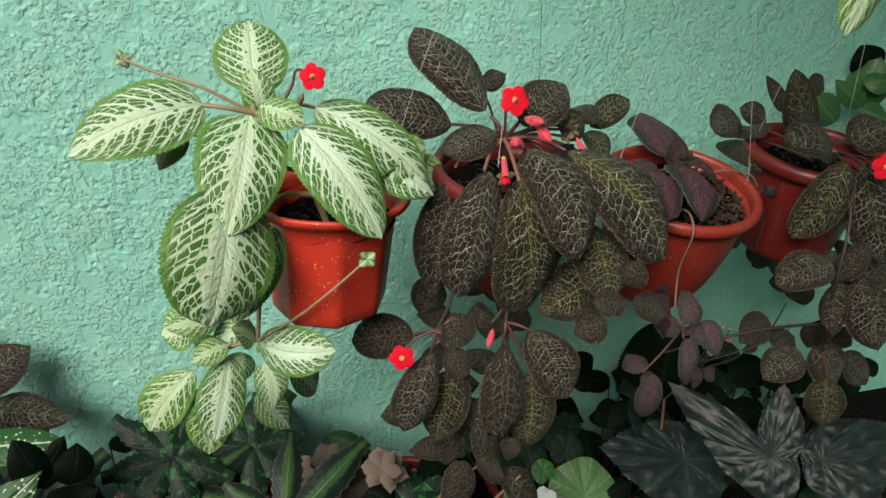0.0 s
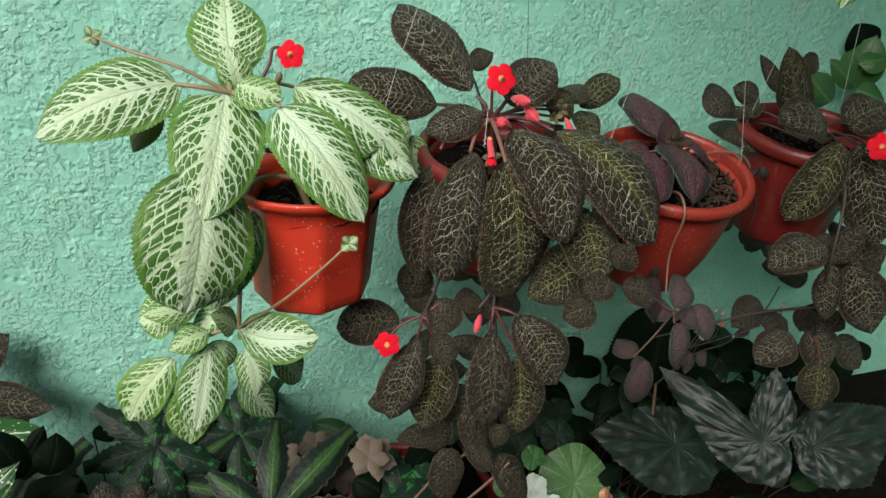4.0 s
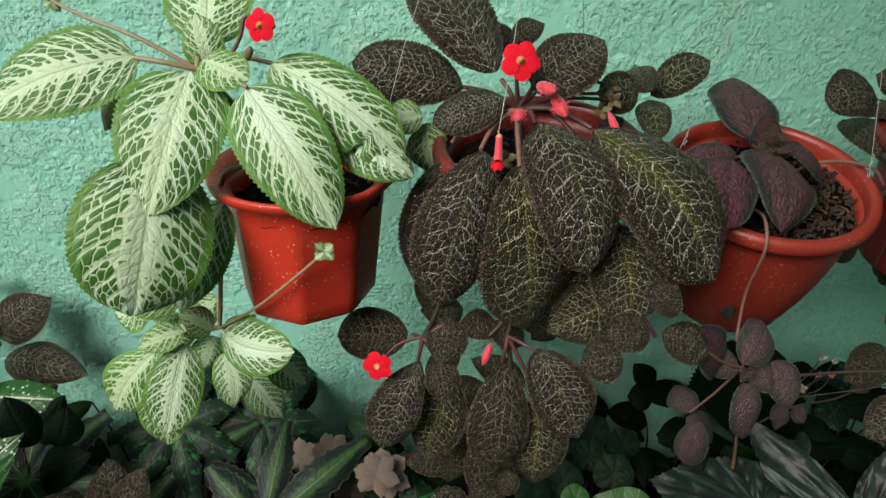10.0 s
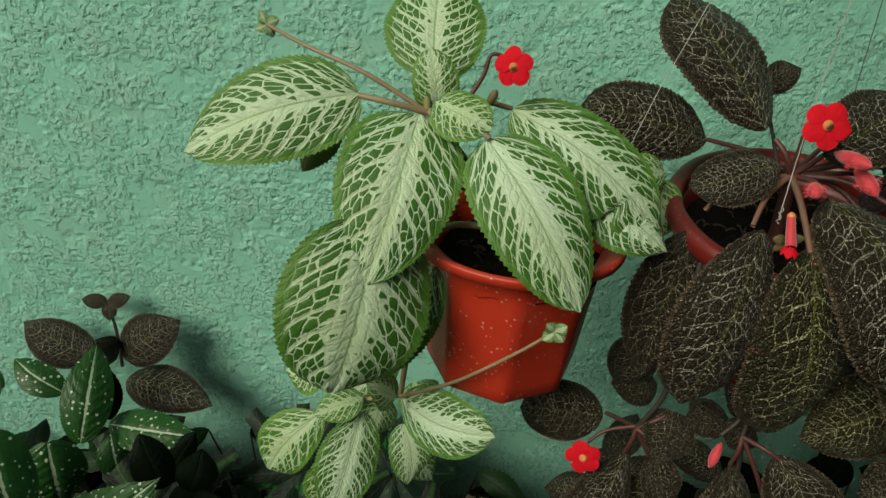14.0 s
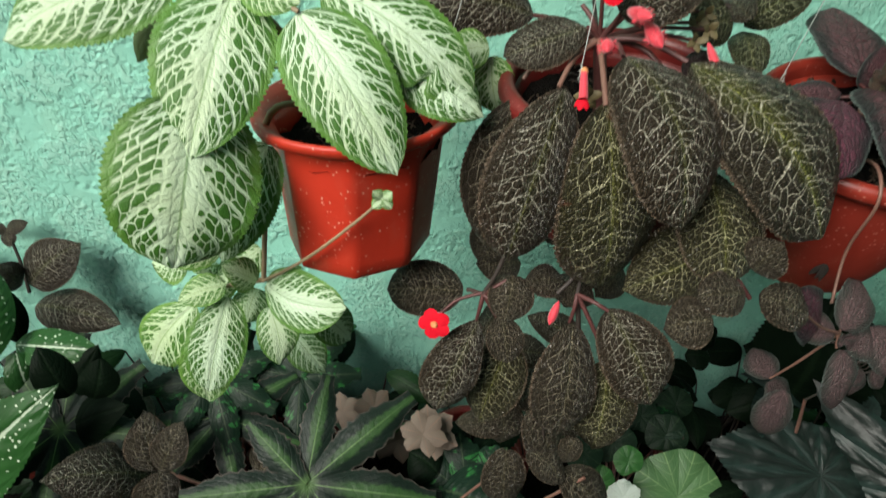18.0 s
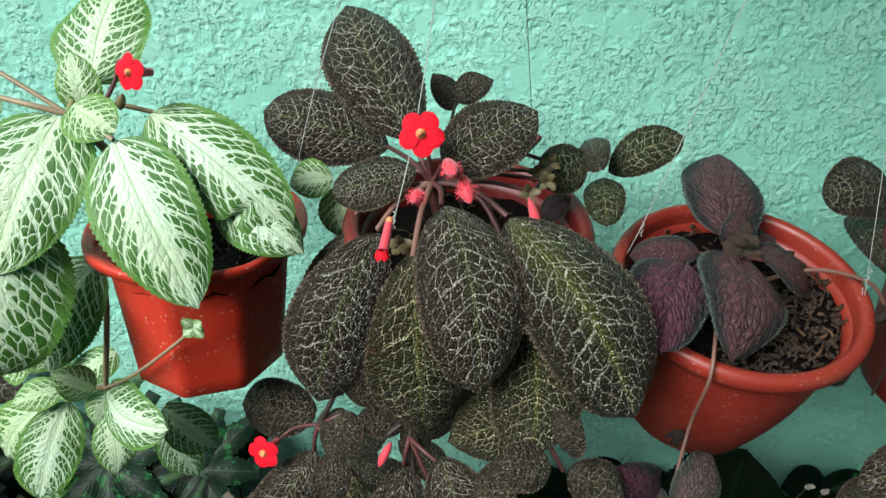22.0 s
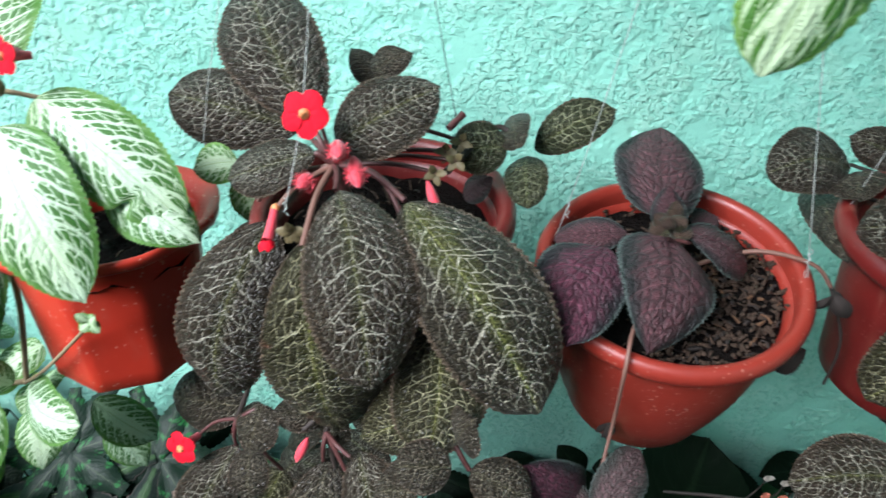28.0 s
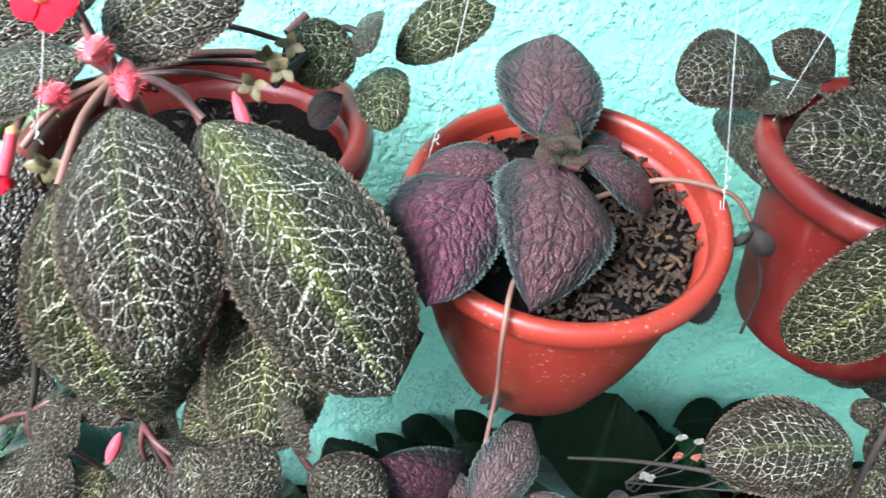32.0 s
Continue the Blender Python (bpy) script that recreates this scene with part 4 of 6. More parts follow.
leaf(netted, (0.310, 0.672, 0.596), (0.273, 0.662, 0.605), 0.028, (0.32, -0.57, 0.75), BROWN)
leaf(netted, (0.267, 0.635, 0.431), (0.269, 0.625, 0.358), 0.042, (0.00, -0.99, 0.14), BROWN)
leaf(netted, (0.392, 0.587, 0.632), (0.363, 0.595, 0.617), 0.036, (-0.50, -0.52, 0.69), BROWN)
leaf(netted, (0.412, 0.594, 0.650), (0.378, 0.591, 0.650), 0.031, (0.05, -0.60, 0.80), BROWN, arc=0.17, cup=0.2, ends=(0.55, 0.55), sway=0)
leaf(netted, (0.423, 0.596, 0.646), (0.460, 0.590, 0.630), 0.032, (0.21, -0.65, 0.73), BROWN, arc=0.14, cup=0.2, ends=(0.6, 0.55), sway=0)
leaf(netted, (0.415, 0.599, 0.665), (0.425, 0.594, 0.693), 0.030, (-0.73, -0.67, 0.15), BROWN)
leaf(netted, (0.289, 0.645, 0.473), (0.310, 0.635, 0.414), 0.040, (0.29, -0.92, 0.26), BROWN)
leaf(netted, (0.320, 0.630, 0.406), (0.364, 0.620, 0.331), 0.044, (0.45, -0.81, 0.37), BROWN)
leaf(netted, (0.287, 0.630, 0.437), (0.319, 0.620, 0.399), 0.030, (0.41, -0.73, 0.54), BROWN)
leaf(netted, (0.323, 0.615, 0.473), (0.313, 0.610, 0.445), 0.020, (-0.46, -0.83, 0.31), BROWN)
leaf(netted, (0.276, 0.690, 0.401), (0.222, 0.690, 0.403), 0.030, (0.03, -0.50, 0.87), BROWN)
leaf(netted, (0.267, 0.690, 0.430), (0.268, 0.685, 0.375), 0.040, (-0.01, -1.00, 0.09), BROWN)
leaf(netted, (0.434, 0.765, 0.776), (0.396, 0.754, 0.777), 0.036, (0.25, -0.81, 0.52), OLIVE_SMALL, arc=0.12, cup=0.2, ends=(0.5, 0.5), sway=0)
leaf(netted, (0.441, 0.752, 0.781), (0.437, 0.807, 0.781), 0.026, (-0.54, -0.04, 0.84), BROWN)
leaf(netted, (0.454, 0.786, 0.764), (0.510, 0.804, 0.790), 0.034, (-0.05, -0.76, 0.64), OLIVE_SMALL, arc=0.09, cup=0.15, ends=(0.62, 0.6), sway=-0.05)
leaf(netted, (0.448, 0.778, 0.763), (0.450, 0.740, 0.742), 0.030, (-0.16, -0.55, 0.80), OLIVE_SMALL, arc=0.19, cup=0.2, ends=(0.5, 0.5), sway=0)
leaf(netted, (0.331, 0.817, 0.805), (0.361, 0.830, 0.818), 0.024, (0.10, -0.78, 0.61), BROWN)
leaf(netted, (0.331, 0.826, 0.793), (0.311, 0.841, 0.817), 0.022, (-0.08, -0.88, 0.47), BROWN)
purple = thing("purple_plant", (0.548, 0.735, 0.690), "young purple-leaved trailing plant with a hanging runner", "potted plant", "trailing plants")
leaf(purple, (0.541, 0.748, 0.736), (0.551, 0.840, 0.762), 0.064, (0.18, -0.23, 0.96), PURPLE, arc=0.09, cup=0.2, ends=(0.5, 0.62), sway=-0.03, quilt=0.01)
leaf(purple, (0.542, 0.724, 0.736), (0.523, 0.646, 0.700), 0.067, (0.28, -0.48, 0.82), PURPLE, arc=0.17, cup=0.3, ends=(0.48, 0.85), sway=-0.02, quilt=0.01)
leaf(purple, (0.517, 0.733, 0.731), (0.469, 0.735, 0.721), 0.026, (-0.10, -0.55, 0.83), PURPLE, arc=0.13, cup=0.2, ends=(0.55, 0.55), quilt=0.01)
leaf(purple, (0.553, 0.726, 0.740), (0.601, 0.731, 0.706), 0.034, (0.50, -0.40, 0.77), PURPLE, arc=0.14, cup=0.2, ends=(0.6, 0.5), sway=0.03, quilt=0.01)
leaf(purple, (0.500, 0.703, 0.738), (0.475, 0.639, 0.709), 0.057, (0.20, -0.50, 0.84), MAGENTA, arc=0.14, cup=0.2, ends=(0.55, 0.7), sway=0.1, quilt=0.01)
leaf(purple, (0.546, 0.745, 0.724), (0.541, 0.740, 0.765), 0.025, (-0.47, -0.87, -0.16), PURPLE, quilt=0.008)
leaf(purple, (0.571, 0.770, 0.716), (0.590, 0.780, 0.720), 0.024, (0.10, -0.52, 0.85), PURPLE, quilt=0.008)
leaf(purple, (0.501, 0.608, 0.601), (0.534, 0.652, 0.611), 0.033, (0.29, -0.41, 0.86), MAUVE, arc=0.15, cup=0.25, ends=(0.55, 0.55), sway=0.03, quilt=0.01)
leaf(purple, (0.533, 0.621, 0.591), (0.549, 0.602, 0.556), 0.034, (0.14, -0.84, 0.52), MAUVE, arc=0.18, cup=0.25, ends=(0.55, 0.75), sway=-0.06, quilt=0.01)
leaf(purple, (0.506, 0.604, 0.584), (0.516, 0.600, 0.522), 0.029, (0.19, -0.98, 0.09), MAUVE, arc=0.14, cup=0.25, ends=(0.6, 0.85), sway=0.05, quilt=0.01)
leaf(purple, (0.499, 0.632, 0.584), (0.453, 0.605, 0.643), 0.042, (0.66, -0.73, 0.18), MAGENTA, quilt=0.008)
leaf(purple, (0.501, 0.612, 0.595), (0.473, 0.621, 0.593), 0.026, (-0.23, -0.57, 0.79), MAUVE, quilt=0.008)
leaf(purple, (0.508, 0.606, 0.587), (0.540, 0.614, 0.578), 0.025, (0.35, -0.67, 0.66), MAUVE, arc=0.15, cup=0.2, ends=(0.6, 0.5), sway=-0.03, quilt=0.01)
leaf(purple, (0.485, 0.638, 0.517), (0.485, 0.675, 0.516), 0.028, (-0.37, 0.03, 0.93), MAUVE, quilt=0.008)
leaf(purple, (0.486, 0.639, 0.512), (0.518, 0.646, 0.466), 0.030, (0.45, -0.88, 0.18), MAUVE, quilt=0.008, ends=(0.6, 0.85))
leaf(purple, (0.477, 0.606, 0.539), (0.491, 0.634, 0.452), 0.028, (-0.60, -0.72, -0.34), MAUVE, quilt=0.008, ends=(0.6, 0.85))
far = thing("netted_plant", (0.747, 0.744, 0.715), "dark netted flame violet with long hanging runners", "potted plant", "trailing plants")
leaf(far, (0.685, 0.811, 0.745), (0.614, 0.778, 0.757), 0.050, (0.35, -0.66, 0.66), DARK, arc=0.13, cup=0.2, ends=(0.55, 0.5), sway=0.1)
leaf(far, (0.729, 0.820, 0.746), (0.681, 0.820, 0.769), 0.030, (0.14, -0.95, 0.28), DARK, sharp=0.6, fat=1.1)
leaf(far, (0.765, 0.780, 0.728), (0.694, 0.760, 0.832), 0.042, (-0.23, -0.91, -0.33), OLIVE, sharp=0.6, fat=1.05)
leaf(far, (0.712, 0.691, 0.757), (0.630, 0.678, 0.776), 0.055, (0.26, -0.74, 0.62), DARK, arc=0.14, cup=0.2, ends=(0.5, 0.6), sway=0.05)
leaf(far, (0.706, 0.660, 0.752), (0.666, 0.664, 0.660), 0.050, (-0.49, -0.85, 0.18), OLIVE, arc=0.12, cup=0.2, ends=(0.55, 0.5), sway=-0.03)
leaf(far, (0.729, 0.660, 0.748), (0.778, 0.630, 0.629), 0.060, (-0.51, -0.86, 0.00), DARK)
leaf(far, (0.678, 0.610, 0.652), (0.612, 0.616, 0.634), 0.046, (-0.10, -0.62, 0.78), DARK, arc=0.15, cup=0.2, ends=(0.5, 0.55), sway=0.05)
leaf(far, (0.668, 0.828, 0.720), (0.667, 0.737, 0.713), 0.030, (-0.64, -0.06, 0.77), BROWN)
leaf(far, (0.793, 0.740, 0.742), (0.870, 0.750, 0.757), 0.060, (-0.07, -0.61, 0.79), DARK)
leaf(far, (0.782, 0.850, 0.751), (0.745, 0.860, 0.800), 0.020, (-0.26, -0.96, -0.00), BROWN)
leaf(far, (0.710, 0.620, 0.622), (0.714, 0.610, 0.551), 0.030, (-0.70, -0.71, 0.06), DARK)
leaf(far, (0.724, 0.610, 0.623), (0.775, 0.595, 0.533), 0.056, (-0.32, -0.95, -0.03), DARK)
leaf(far, (0.715, 0.650, 0.505), (0.664, 0.640, 0.474), 0.050, (-0.41, -0.42, 0.81), DARK)
leaf(far, (0.748, 0.650, 0.506), (0.789, 0.640, 0.446), 0.050, (-0.11, -0.99, 0.09), DARK)
leaf(far, (0.757, 0.630, 0.465), (0.766, 0.620, 0.392), 0.048, (-0.66, -0.75, 0.02), OLIVE)
leaf(far, (0.808, 0.660, 0.477), (0.855, 0.650, 0.423), 0.040, (0.00, -0.98, 0.19), DARK)
leaf(far, (0.789, 0.700, 0.501), (0.784, 0.695, 0.464), 0.030, (-0.75, -0.64, 0.19), BROWN)
leaf(far, (0.765, 0.660, 0.599), (0.830, 0.660, 0.612), 0.040, (-0.17, -0.52, 0.84), BROWN)
leaf(far, (0.687, 0.800, 0.751), (0.670, 0.760, 0.749), 0.040, (-0.37, 0.11, 0.92), BROWN)
for w, face in (((0.010, -0.008, -0.016), (-0.4, -0.9, 0.2)), ((-0.006, 0.004, -0.018), (0.8, -0.5, 0.2)), ((0.012, 0.006, -0.004), (-0.2, -0.5, 0.8))):
    leaf(far, (0.645, 0.700, 0.712), Vector((0.645, 0.700, 0.712)) + Vector(w), 0.011, face, BARK, curl=0.5, cup=0.6, tooth=0.25, label="withered dark leaf")
leaf(far, (0.644, 0.740, 0.613), (0.657, 0.735, 0.635), 0.022, (-0.77, -0.55, 0.33), BARK, curl=0.3, tooth=0.2, label="withered dark leaf")
leaf(far, (0.697, 0.640, 0.652), (0.704, 0.630, 0.639), 0.016, (-0.45, -0.81, 0.38), BROWN)
leaf(far, (0.700, 0.620, 0.626), (0.734, 0.620, 0.669), 0.030, (-0.69, -0.48, 0.55), BROWN)
leaf(far, (0.796, 0.840, 0.794), (0.828, 0.840, 0.782), 0.030, (0.11, -0.95, 0.30), BROWN)
fern = thing("leafy_plant", (0.960, 0.90, 0.60), "bright green leafy plant beside the wall", "plant")
leaf(fern, (0.979, 0.910, 0.733), (0.984, 0.910, 0.810), 0.060, (-0.75, -0.65, 0.05), GREEN, quilt=0.008)
leaf(fern, (0.968, 0.900, 0.737), (0.912, 0.910, 0.778), 0.030, (-0.12, -0.99, 0.08), GREEN, quilt=0.008)
leaf(fern, (0.947, 0.880, 0.739), (0.996, 0.870, 0.722), 0.040, (-0.07, -0.93, 0.36), GREEN, quilt=0.008)
leaf(fern, (0.990, 0.920, 0.782), (0.962, 0.930, 0.823), 0.050, (-0.42, -0.91, -0.07), DEEP_SHADE, quilt=0.008)
leaf(fern, (0.928, 0.900, 0.716), (0.880, 0.910, 0.758), 0.050, (-0.16, -0.99, 0.06), GREEN, quilt=0.008)
leaf(fern, (0.959, 0.900, 0.771), (0.997, 0.890, 0.781), 0.035, (-0.35, -0.74, 0.58), GREEN, quilt=0.008)
corner = thing("netted_plant", (-0.300, 0.90, 0.30), "small dark netted plant against the wall near the ground", "potted plant")
leaf(corner, (-0.291, 0.900, 0.417), (-0.222, 0.920, 0.465), 0.060, (-0.06, -0.89, 0.46), DARK)
leaf(corner, (-0.296, 0.900, 0.383), (-0.181, 0.870, 0.376), 0.055, (-0.07, -0.47, 0.88), DARK)
leaf(corner, (-0.328, 0.900, 0.417), (-0.407, 0.910, 0.459), 0.055, (0.35, -0.52, 0.78), DARK)
leaf(corner, (-0.301, 0.900, 0.416), (-0.306, 0.880, 0.463), 0.035, (0.92, -0.39, -0.07), DARK)
spotted = thing("spotted_plant", (-0.280, 0.80, 0.20), "green plant with white midribs and white-spotted leaves", "potted plant")
leaf(spotted, (-0.344, 0.700, 0.249), (-0.173, 0.720, 0.435), 0.085, (-0.24, -0.92, 0.32), SPOTTED, cup=0.1, fat=0.9)
leaf(spotted, (-0.288, 0.780, 0.406), (-0.291, 0.860, 0.475), 0.050, (0.48, -0.56, 0.67), SPOTTED)
leaf(spotted, (-0.279, 0.820, 0.393), (-0.170, 0.800, 0.401), 0.045, (-0.15, -0.48, 0.86), SPOTTED)
leaf(spotted, (-0.325, 0.830, 0.428), (-0.383, 0.850, 0.457), 0.035, (0.28, -0.44, 0.86), SPOTTED)
leaf(spotted, (-0.289, 0.840, 0.378), (-0.296, 0.860, 0.452), 0.030, (0.60, -0.76, 0.26), DEEP_SHADE, quilt=0.008)
leaf(spotted, (-0.288, 0.740, 0.453), (-0.291, 0.730, 0.366), 0.060, (0.66, -0.74, 0.06), SPOTTED)
leaf(spotted, (-0.299, 0.700, 0.512), (-0.273, 0.660, 0.423), 0.055, (0.66, -0.60, 0.46), SPOTTED)
leaf(spotted, (-0.266, 0.800, 0.400), (-0.255, 0.780, 0.346), 0.035, (0.60, -0.70, 0.38), SPOTTED)
leaf(spotted, (-0.414, 0.850, 0.407), (-0.491, 0.850, 0.414), 0.060, (0.08, -0.54, 0.84), GREEN, quilt=0.008)
low = thing("netted_plant", (-0.100, 0.73, 0.20), "low dark netted plant in the shade", "potted plant")
leaf(low, (-0.126, 0.727, 0.270), (-0.198, 0.667, 0.351), 0.065, (0.80, -0.18, 0.57), DARK)
leaf(low, (-0.111, 0.720, 0.290), (-0.112, 0.740, 0.371), 0.050, (0.48, -0.85, 0.22), BROWN)
leaf(low, (-0.102, 0.710, 0.304), (-0.068, 0.730, 0.363), 0.040, (-0.04, -0.94, 0.34), BROWN)
leaf(low, (-0.102, 0.710, 0.304), (-0.112, 0.690, 0.239), 0.050, (0.32, -0.92, 0.23), BROWN)
leaf(low, (-0.011, 0.740, 0.255), (0.014, 0.760, 0.269), 0.050, (0.05, -0.61, 0.79), BROWN)
leaf(low, (-0.221, 0.850, 0.263), (-0.151, 0.820, 0.264), 0.050, (-0.15, -0.31, 0.94), BROWN)
shade = thing("shade_plant", (0.0, 0.84, 0.20), "leafy plants in deep shade, leaves coloured near black for it", "plant")
leaf(shade, (-0.148, 0.780, 0.288), (-0.230, 0.840, 0.316), 0.045, (0.11, -0.29, 0.95), DEEP_SHADE, quilt=0.008)
leaf(shade, (-0.226, 0.760, 0.313), (-0.132, 0.750, 0.368), 0.050, (-0.45, -0.61, 0.65), DEEP_SHADE, quilt=0.008)
leaf(shade, (-0.232, 0.780, 0.307), (-0.171, 0.800, 0.411), 0.050, (0.01, -0.98, 0.18), DEEP_SHADE, quilt=0.008)
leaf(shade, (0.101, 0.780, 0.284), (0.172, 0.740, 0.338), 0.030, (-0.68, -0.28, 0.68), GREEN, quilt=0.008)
leaf(shade, (-0.182, 0.740, 0.395), (-0.208, 0.760, 0.449), 0.040, (0.59, -0.62, 0.51), DEEP_SHADE, quilt=0.008)
leaf(shade, (-0.160, 0.740, 0.390), (-0.147, 0.760, 0.432), 0.040, (0.29, -0.90, 0.34), DEEP_SHADE, quilt=0.008)
leaf(shade, (0.632, 0.800, 0.287), (0.641, 0.800, 0.462), 0.130, (-0.61, -0.79, 0.03), DEEP_SHADE, sharp=0.5, quilt=0.008)
leaf(shade, (0.719, 0.840, 0.262), (0.646, 0.840, 0.389), 0.090, (0.13, -0.99, 0.07), DEEP_SHADE, sharp=0.5, quilt=0.008)
leaf(shade, (0.534, 0.820, 0.370), (0.502, 0.820, 0.413), 0.030, (0.35, -0.90, 0.26), DEEP_SHADE, quilt=0.008)
leaf(shade, (0.535, 0.820, 0.351), (0.502, 0.820, 0.359), 0.035, (0.19, -0.59, 0.78), DEEP_SHADE, quilt=0.008)
rex = thing("begonia", (0.72, 0.72, 0.20), "large begonia with dark metallic puckered leaves", "potted plant")
wing_leaf(rex, (0.634, 0.700, 0.287), (0.0, -0.62, 0.78), (0, 0, 1), [(31, 0.057), (77, 0.078), (124, 0.074), (155, 0.073), (230, 0.077), (268, 0.098), (287, 0.127), (307, 0.092), (345, 0.062)], METAL)
wing_leaf(rex, (0.690, 0.614, 0.362), (-0.54, -0.655, 0.54), (0, 0, 1), [(27, 0.063), (75, 0.030), (145, 0.060), (186, 0.056), (236, 0.062), (268, 0.085), (292, 0.153), (316, 0.028), (335, 0.052), (358, 0.097)], METAL)
wing_leaf(rex, (0.817, 0.640, 0.299), (-0.30, -0.55, 0.78), (0, 0, 1), [(29, 0.079), (55, 0.126), (80, 0.100), (117, 0.085), (171, 0.054), (254, 0.026), (335, 0.042)], METAL)
leaf(rex, (0.699, 0.740, 0.320), (0.679, 0.780, 0.341), 0.050, (-0.34, -0.56, 0.75), METAL)
leaf(rex, (0.605, 0.780, 0.279), (0.550, 0.740, 0.361), 0.060, (0.83, -0.43, 0.35), METAL)
leaf(rex, (0.691, 0.840, 0.293), (0.567, 0.800, 0.347), 0.090, (0.47, -0.43, 0.77), METAL, fat=0.7, sharp=1.2, quilt=0.006)
white = thing("white_leaf_plant", (0.42, 0.66, 0.20), "plant with nearly white leaves flecked with green", "plant")
disc_leaf(white, (0.410, 0.685, 0.276), (-0.1, -0.75, 0.65), (-0.4, 0.4, 0.8), 0.019, 6, FADED, 0.15, corners=0.10, teeth=3)
disc_leaf(white, (0.429, 0.665, 0.246), (0.1, -0.72, 0.70), (0.2, 0.4, 0.8), 0.024, 6, FADED, 0.15, corners=0.10, teeth=3)
leaf(white, (0.275, 0.670, 0.182), (0.272, 0.670, 0.237), 0.024, (-0.2, -0.7, 0.7), VEINED_WHITE, ends=(0.5, 0.5))
leaf(white, (0.305, 0.670, 0.179), (0.290, 0.670, 0.214), 0.030, (0.1, -0.7, 0.7), VEINED_WHITE, ends=(0.5, 0.5))
leaf(white, (0.332, 0.670, 0.168), (0.315, 0.670, 0.182), 0.034, (0.1, -0.6, 0.8), VEINED_WHITE, ends=(0.5, 0.5))
dry = thing("dry_leaves", (0.18, 0.72, 0.25), "withered brown and grey leaves caught among the plants", "leaves")
leaf(dry, (0.305, 0.620, 0.330), (0.324, 0.600, 0.317), 0.035, (0.04, -0.51, 0.86), DRY, tooth=0.15, curl=0.2)
for at, size, face in (((0.190, 0.700, 0.372), 0.025, (0.1, -0.6, 0.8)), ((0.198, 0.720, 0.348), 0.030, (-0.3, -0.7, 0.6)), ((0.132, 0.770, 0.332), 0.024, (0.3, -0.7, 0.6)), ((0.157, 0.750, 0.297), 0.030, (0.2, -0.8, 0.5)), ((0.093, 0.780, 0.313), 0.024, (-0.3, -0.7, 0.6)), ((0.294, 0.690, 0.228), 0.026, (0.1, -0.8, 0.6))):
    disc_leaf(dry, at, face, (0.3, 0.4, 0.9), size, 6, DRY, 0.3, corners=0.26, teeth=3)
small = thing("small_begonia", (0.42, 0.74, 0.20), "small begonia with round dark green leaves", "potted plant")
for x, y, z, size, kind in ((0.355, 0.760, 0.316, 0.027, SMALL_ROUND), (0.392, 0.750, 0.306, 0.023, SMALL_ROUND), (0.425, 0.800, 0.294, 0.027, SMALL_ROUND), (0.455, 0.790, 0.284, 0.023, SMALL_ROUND), (0.369, 0.720, 0.308, 0.022, SMALL_ROUND), (0.408, 0.740, 0.299, 0.026, SMALL_ROUND), (0.483, 0.770, 0.272, 0.026, SMALL_ROUND), (0.330, 0.800, 0.290, 0.021, SMALL_ROUND), (0.510, 0.820, 0.267, 0.024, SMALL_ROUND), (0.375, 0.830, 0.267, 0.022, SMALL_ROUND), (0.471, 0.830, 0.286, 0.021, SMALL_ROUND), (0.384, 0.705, 0.269, 0.024, SMALL_BRIGHT), (0.419, 0.715, 0.299, 0.017, SMALL_BRIGHT)):
    disc_leaf(small, (x, y, z), (0.15 * math.sin(90 * x), -0.68, 0.72), (0.4 * math.sin(70 * x), 0.5, 0.8), size, 8, kind, 0.25)
    stem(small, [(x, y + 0.003, z - 0.004), (0.5 * x + 0.22, y + 0.02, z * 0.6), (0.44, 0.78, 0.14)], 0.0011, 0.0018, STEM_RED, "petiole")
maple = thing("angular_begonia", (0.10, 0.68, 0.18), "begonia with dark angular leaves blotched green", "potted plant")
leaf(maple, (-0.153, 0.660, 0.229), (-0.180, 0.680, 0.265), 0.070, (0.54, -0.50, 0.68), BLOTCHED)
leaf(maple, (0.209, 0.680, 0.303), (0.276, 0.640, 0.313), 0.075, (-0.30, -0.27, 0.92), BLOTCHED)
leaf(maple, (0.236, 0.660, 0.273), (0.216, 0.620, 0.232), 0.080, (-0.11, -0.68, 0.72), BLOTCHED)
leaf(maple, (-0.156, 0.660, 0.222), (-0.053, 0.660, 0.293), 0.060, (-0.47, -0.57, 0.68), BLOTCHED)
leaf(maple, (0.204, 0.700, 0.306), (0.173, 0.720, 0.316), 0.050, (0.01, -0.43, 0.90), DEEP_SHADE, quilt=0.008)

# ---- stems, flowers and threads of the silver plant ----
CROWN = (0.079, 0.713, 0.816)
stem(silver, [(0.140, 0.715, 0.700), (0.115, 0.716, 0.765), CROWN], 0.0035, 0.0030, STEM_TAN)
stem(silver, [CROWN, (0.058, 0.708, 0.823), (0.036, 0.711, 0.826)], 0.0024, 0.0018, STEM_TAN, "petiole")
stem(silver, [CROWN, (0.108, 0.715, 0.824), (0.133, 0.723, 0.817)], 0.0021, 0.0017, STEM_TAN, "petiole")
stem(silver, [CROWN, (0.100, 0.700, 0.815), (0.119, 0.692, 0.809)], 0.0021, 0.0017, STEM_TAN, "petiole")
stem(silver, [CROWN, (0.078, 0.735, 0.828), (0.080, 0.753, 0.833)], 0.0026, 0.0020, STEM_GREEN, "petiole")
stem(silver, [CROWN, (0.040, 0.718, 0.838), (0.0, 0.732, 0.850), (-0.026, 0.741, 0.860)], 0.0018, 0.0012, STEM_TAN, "runner")
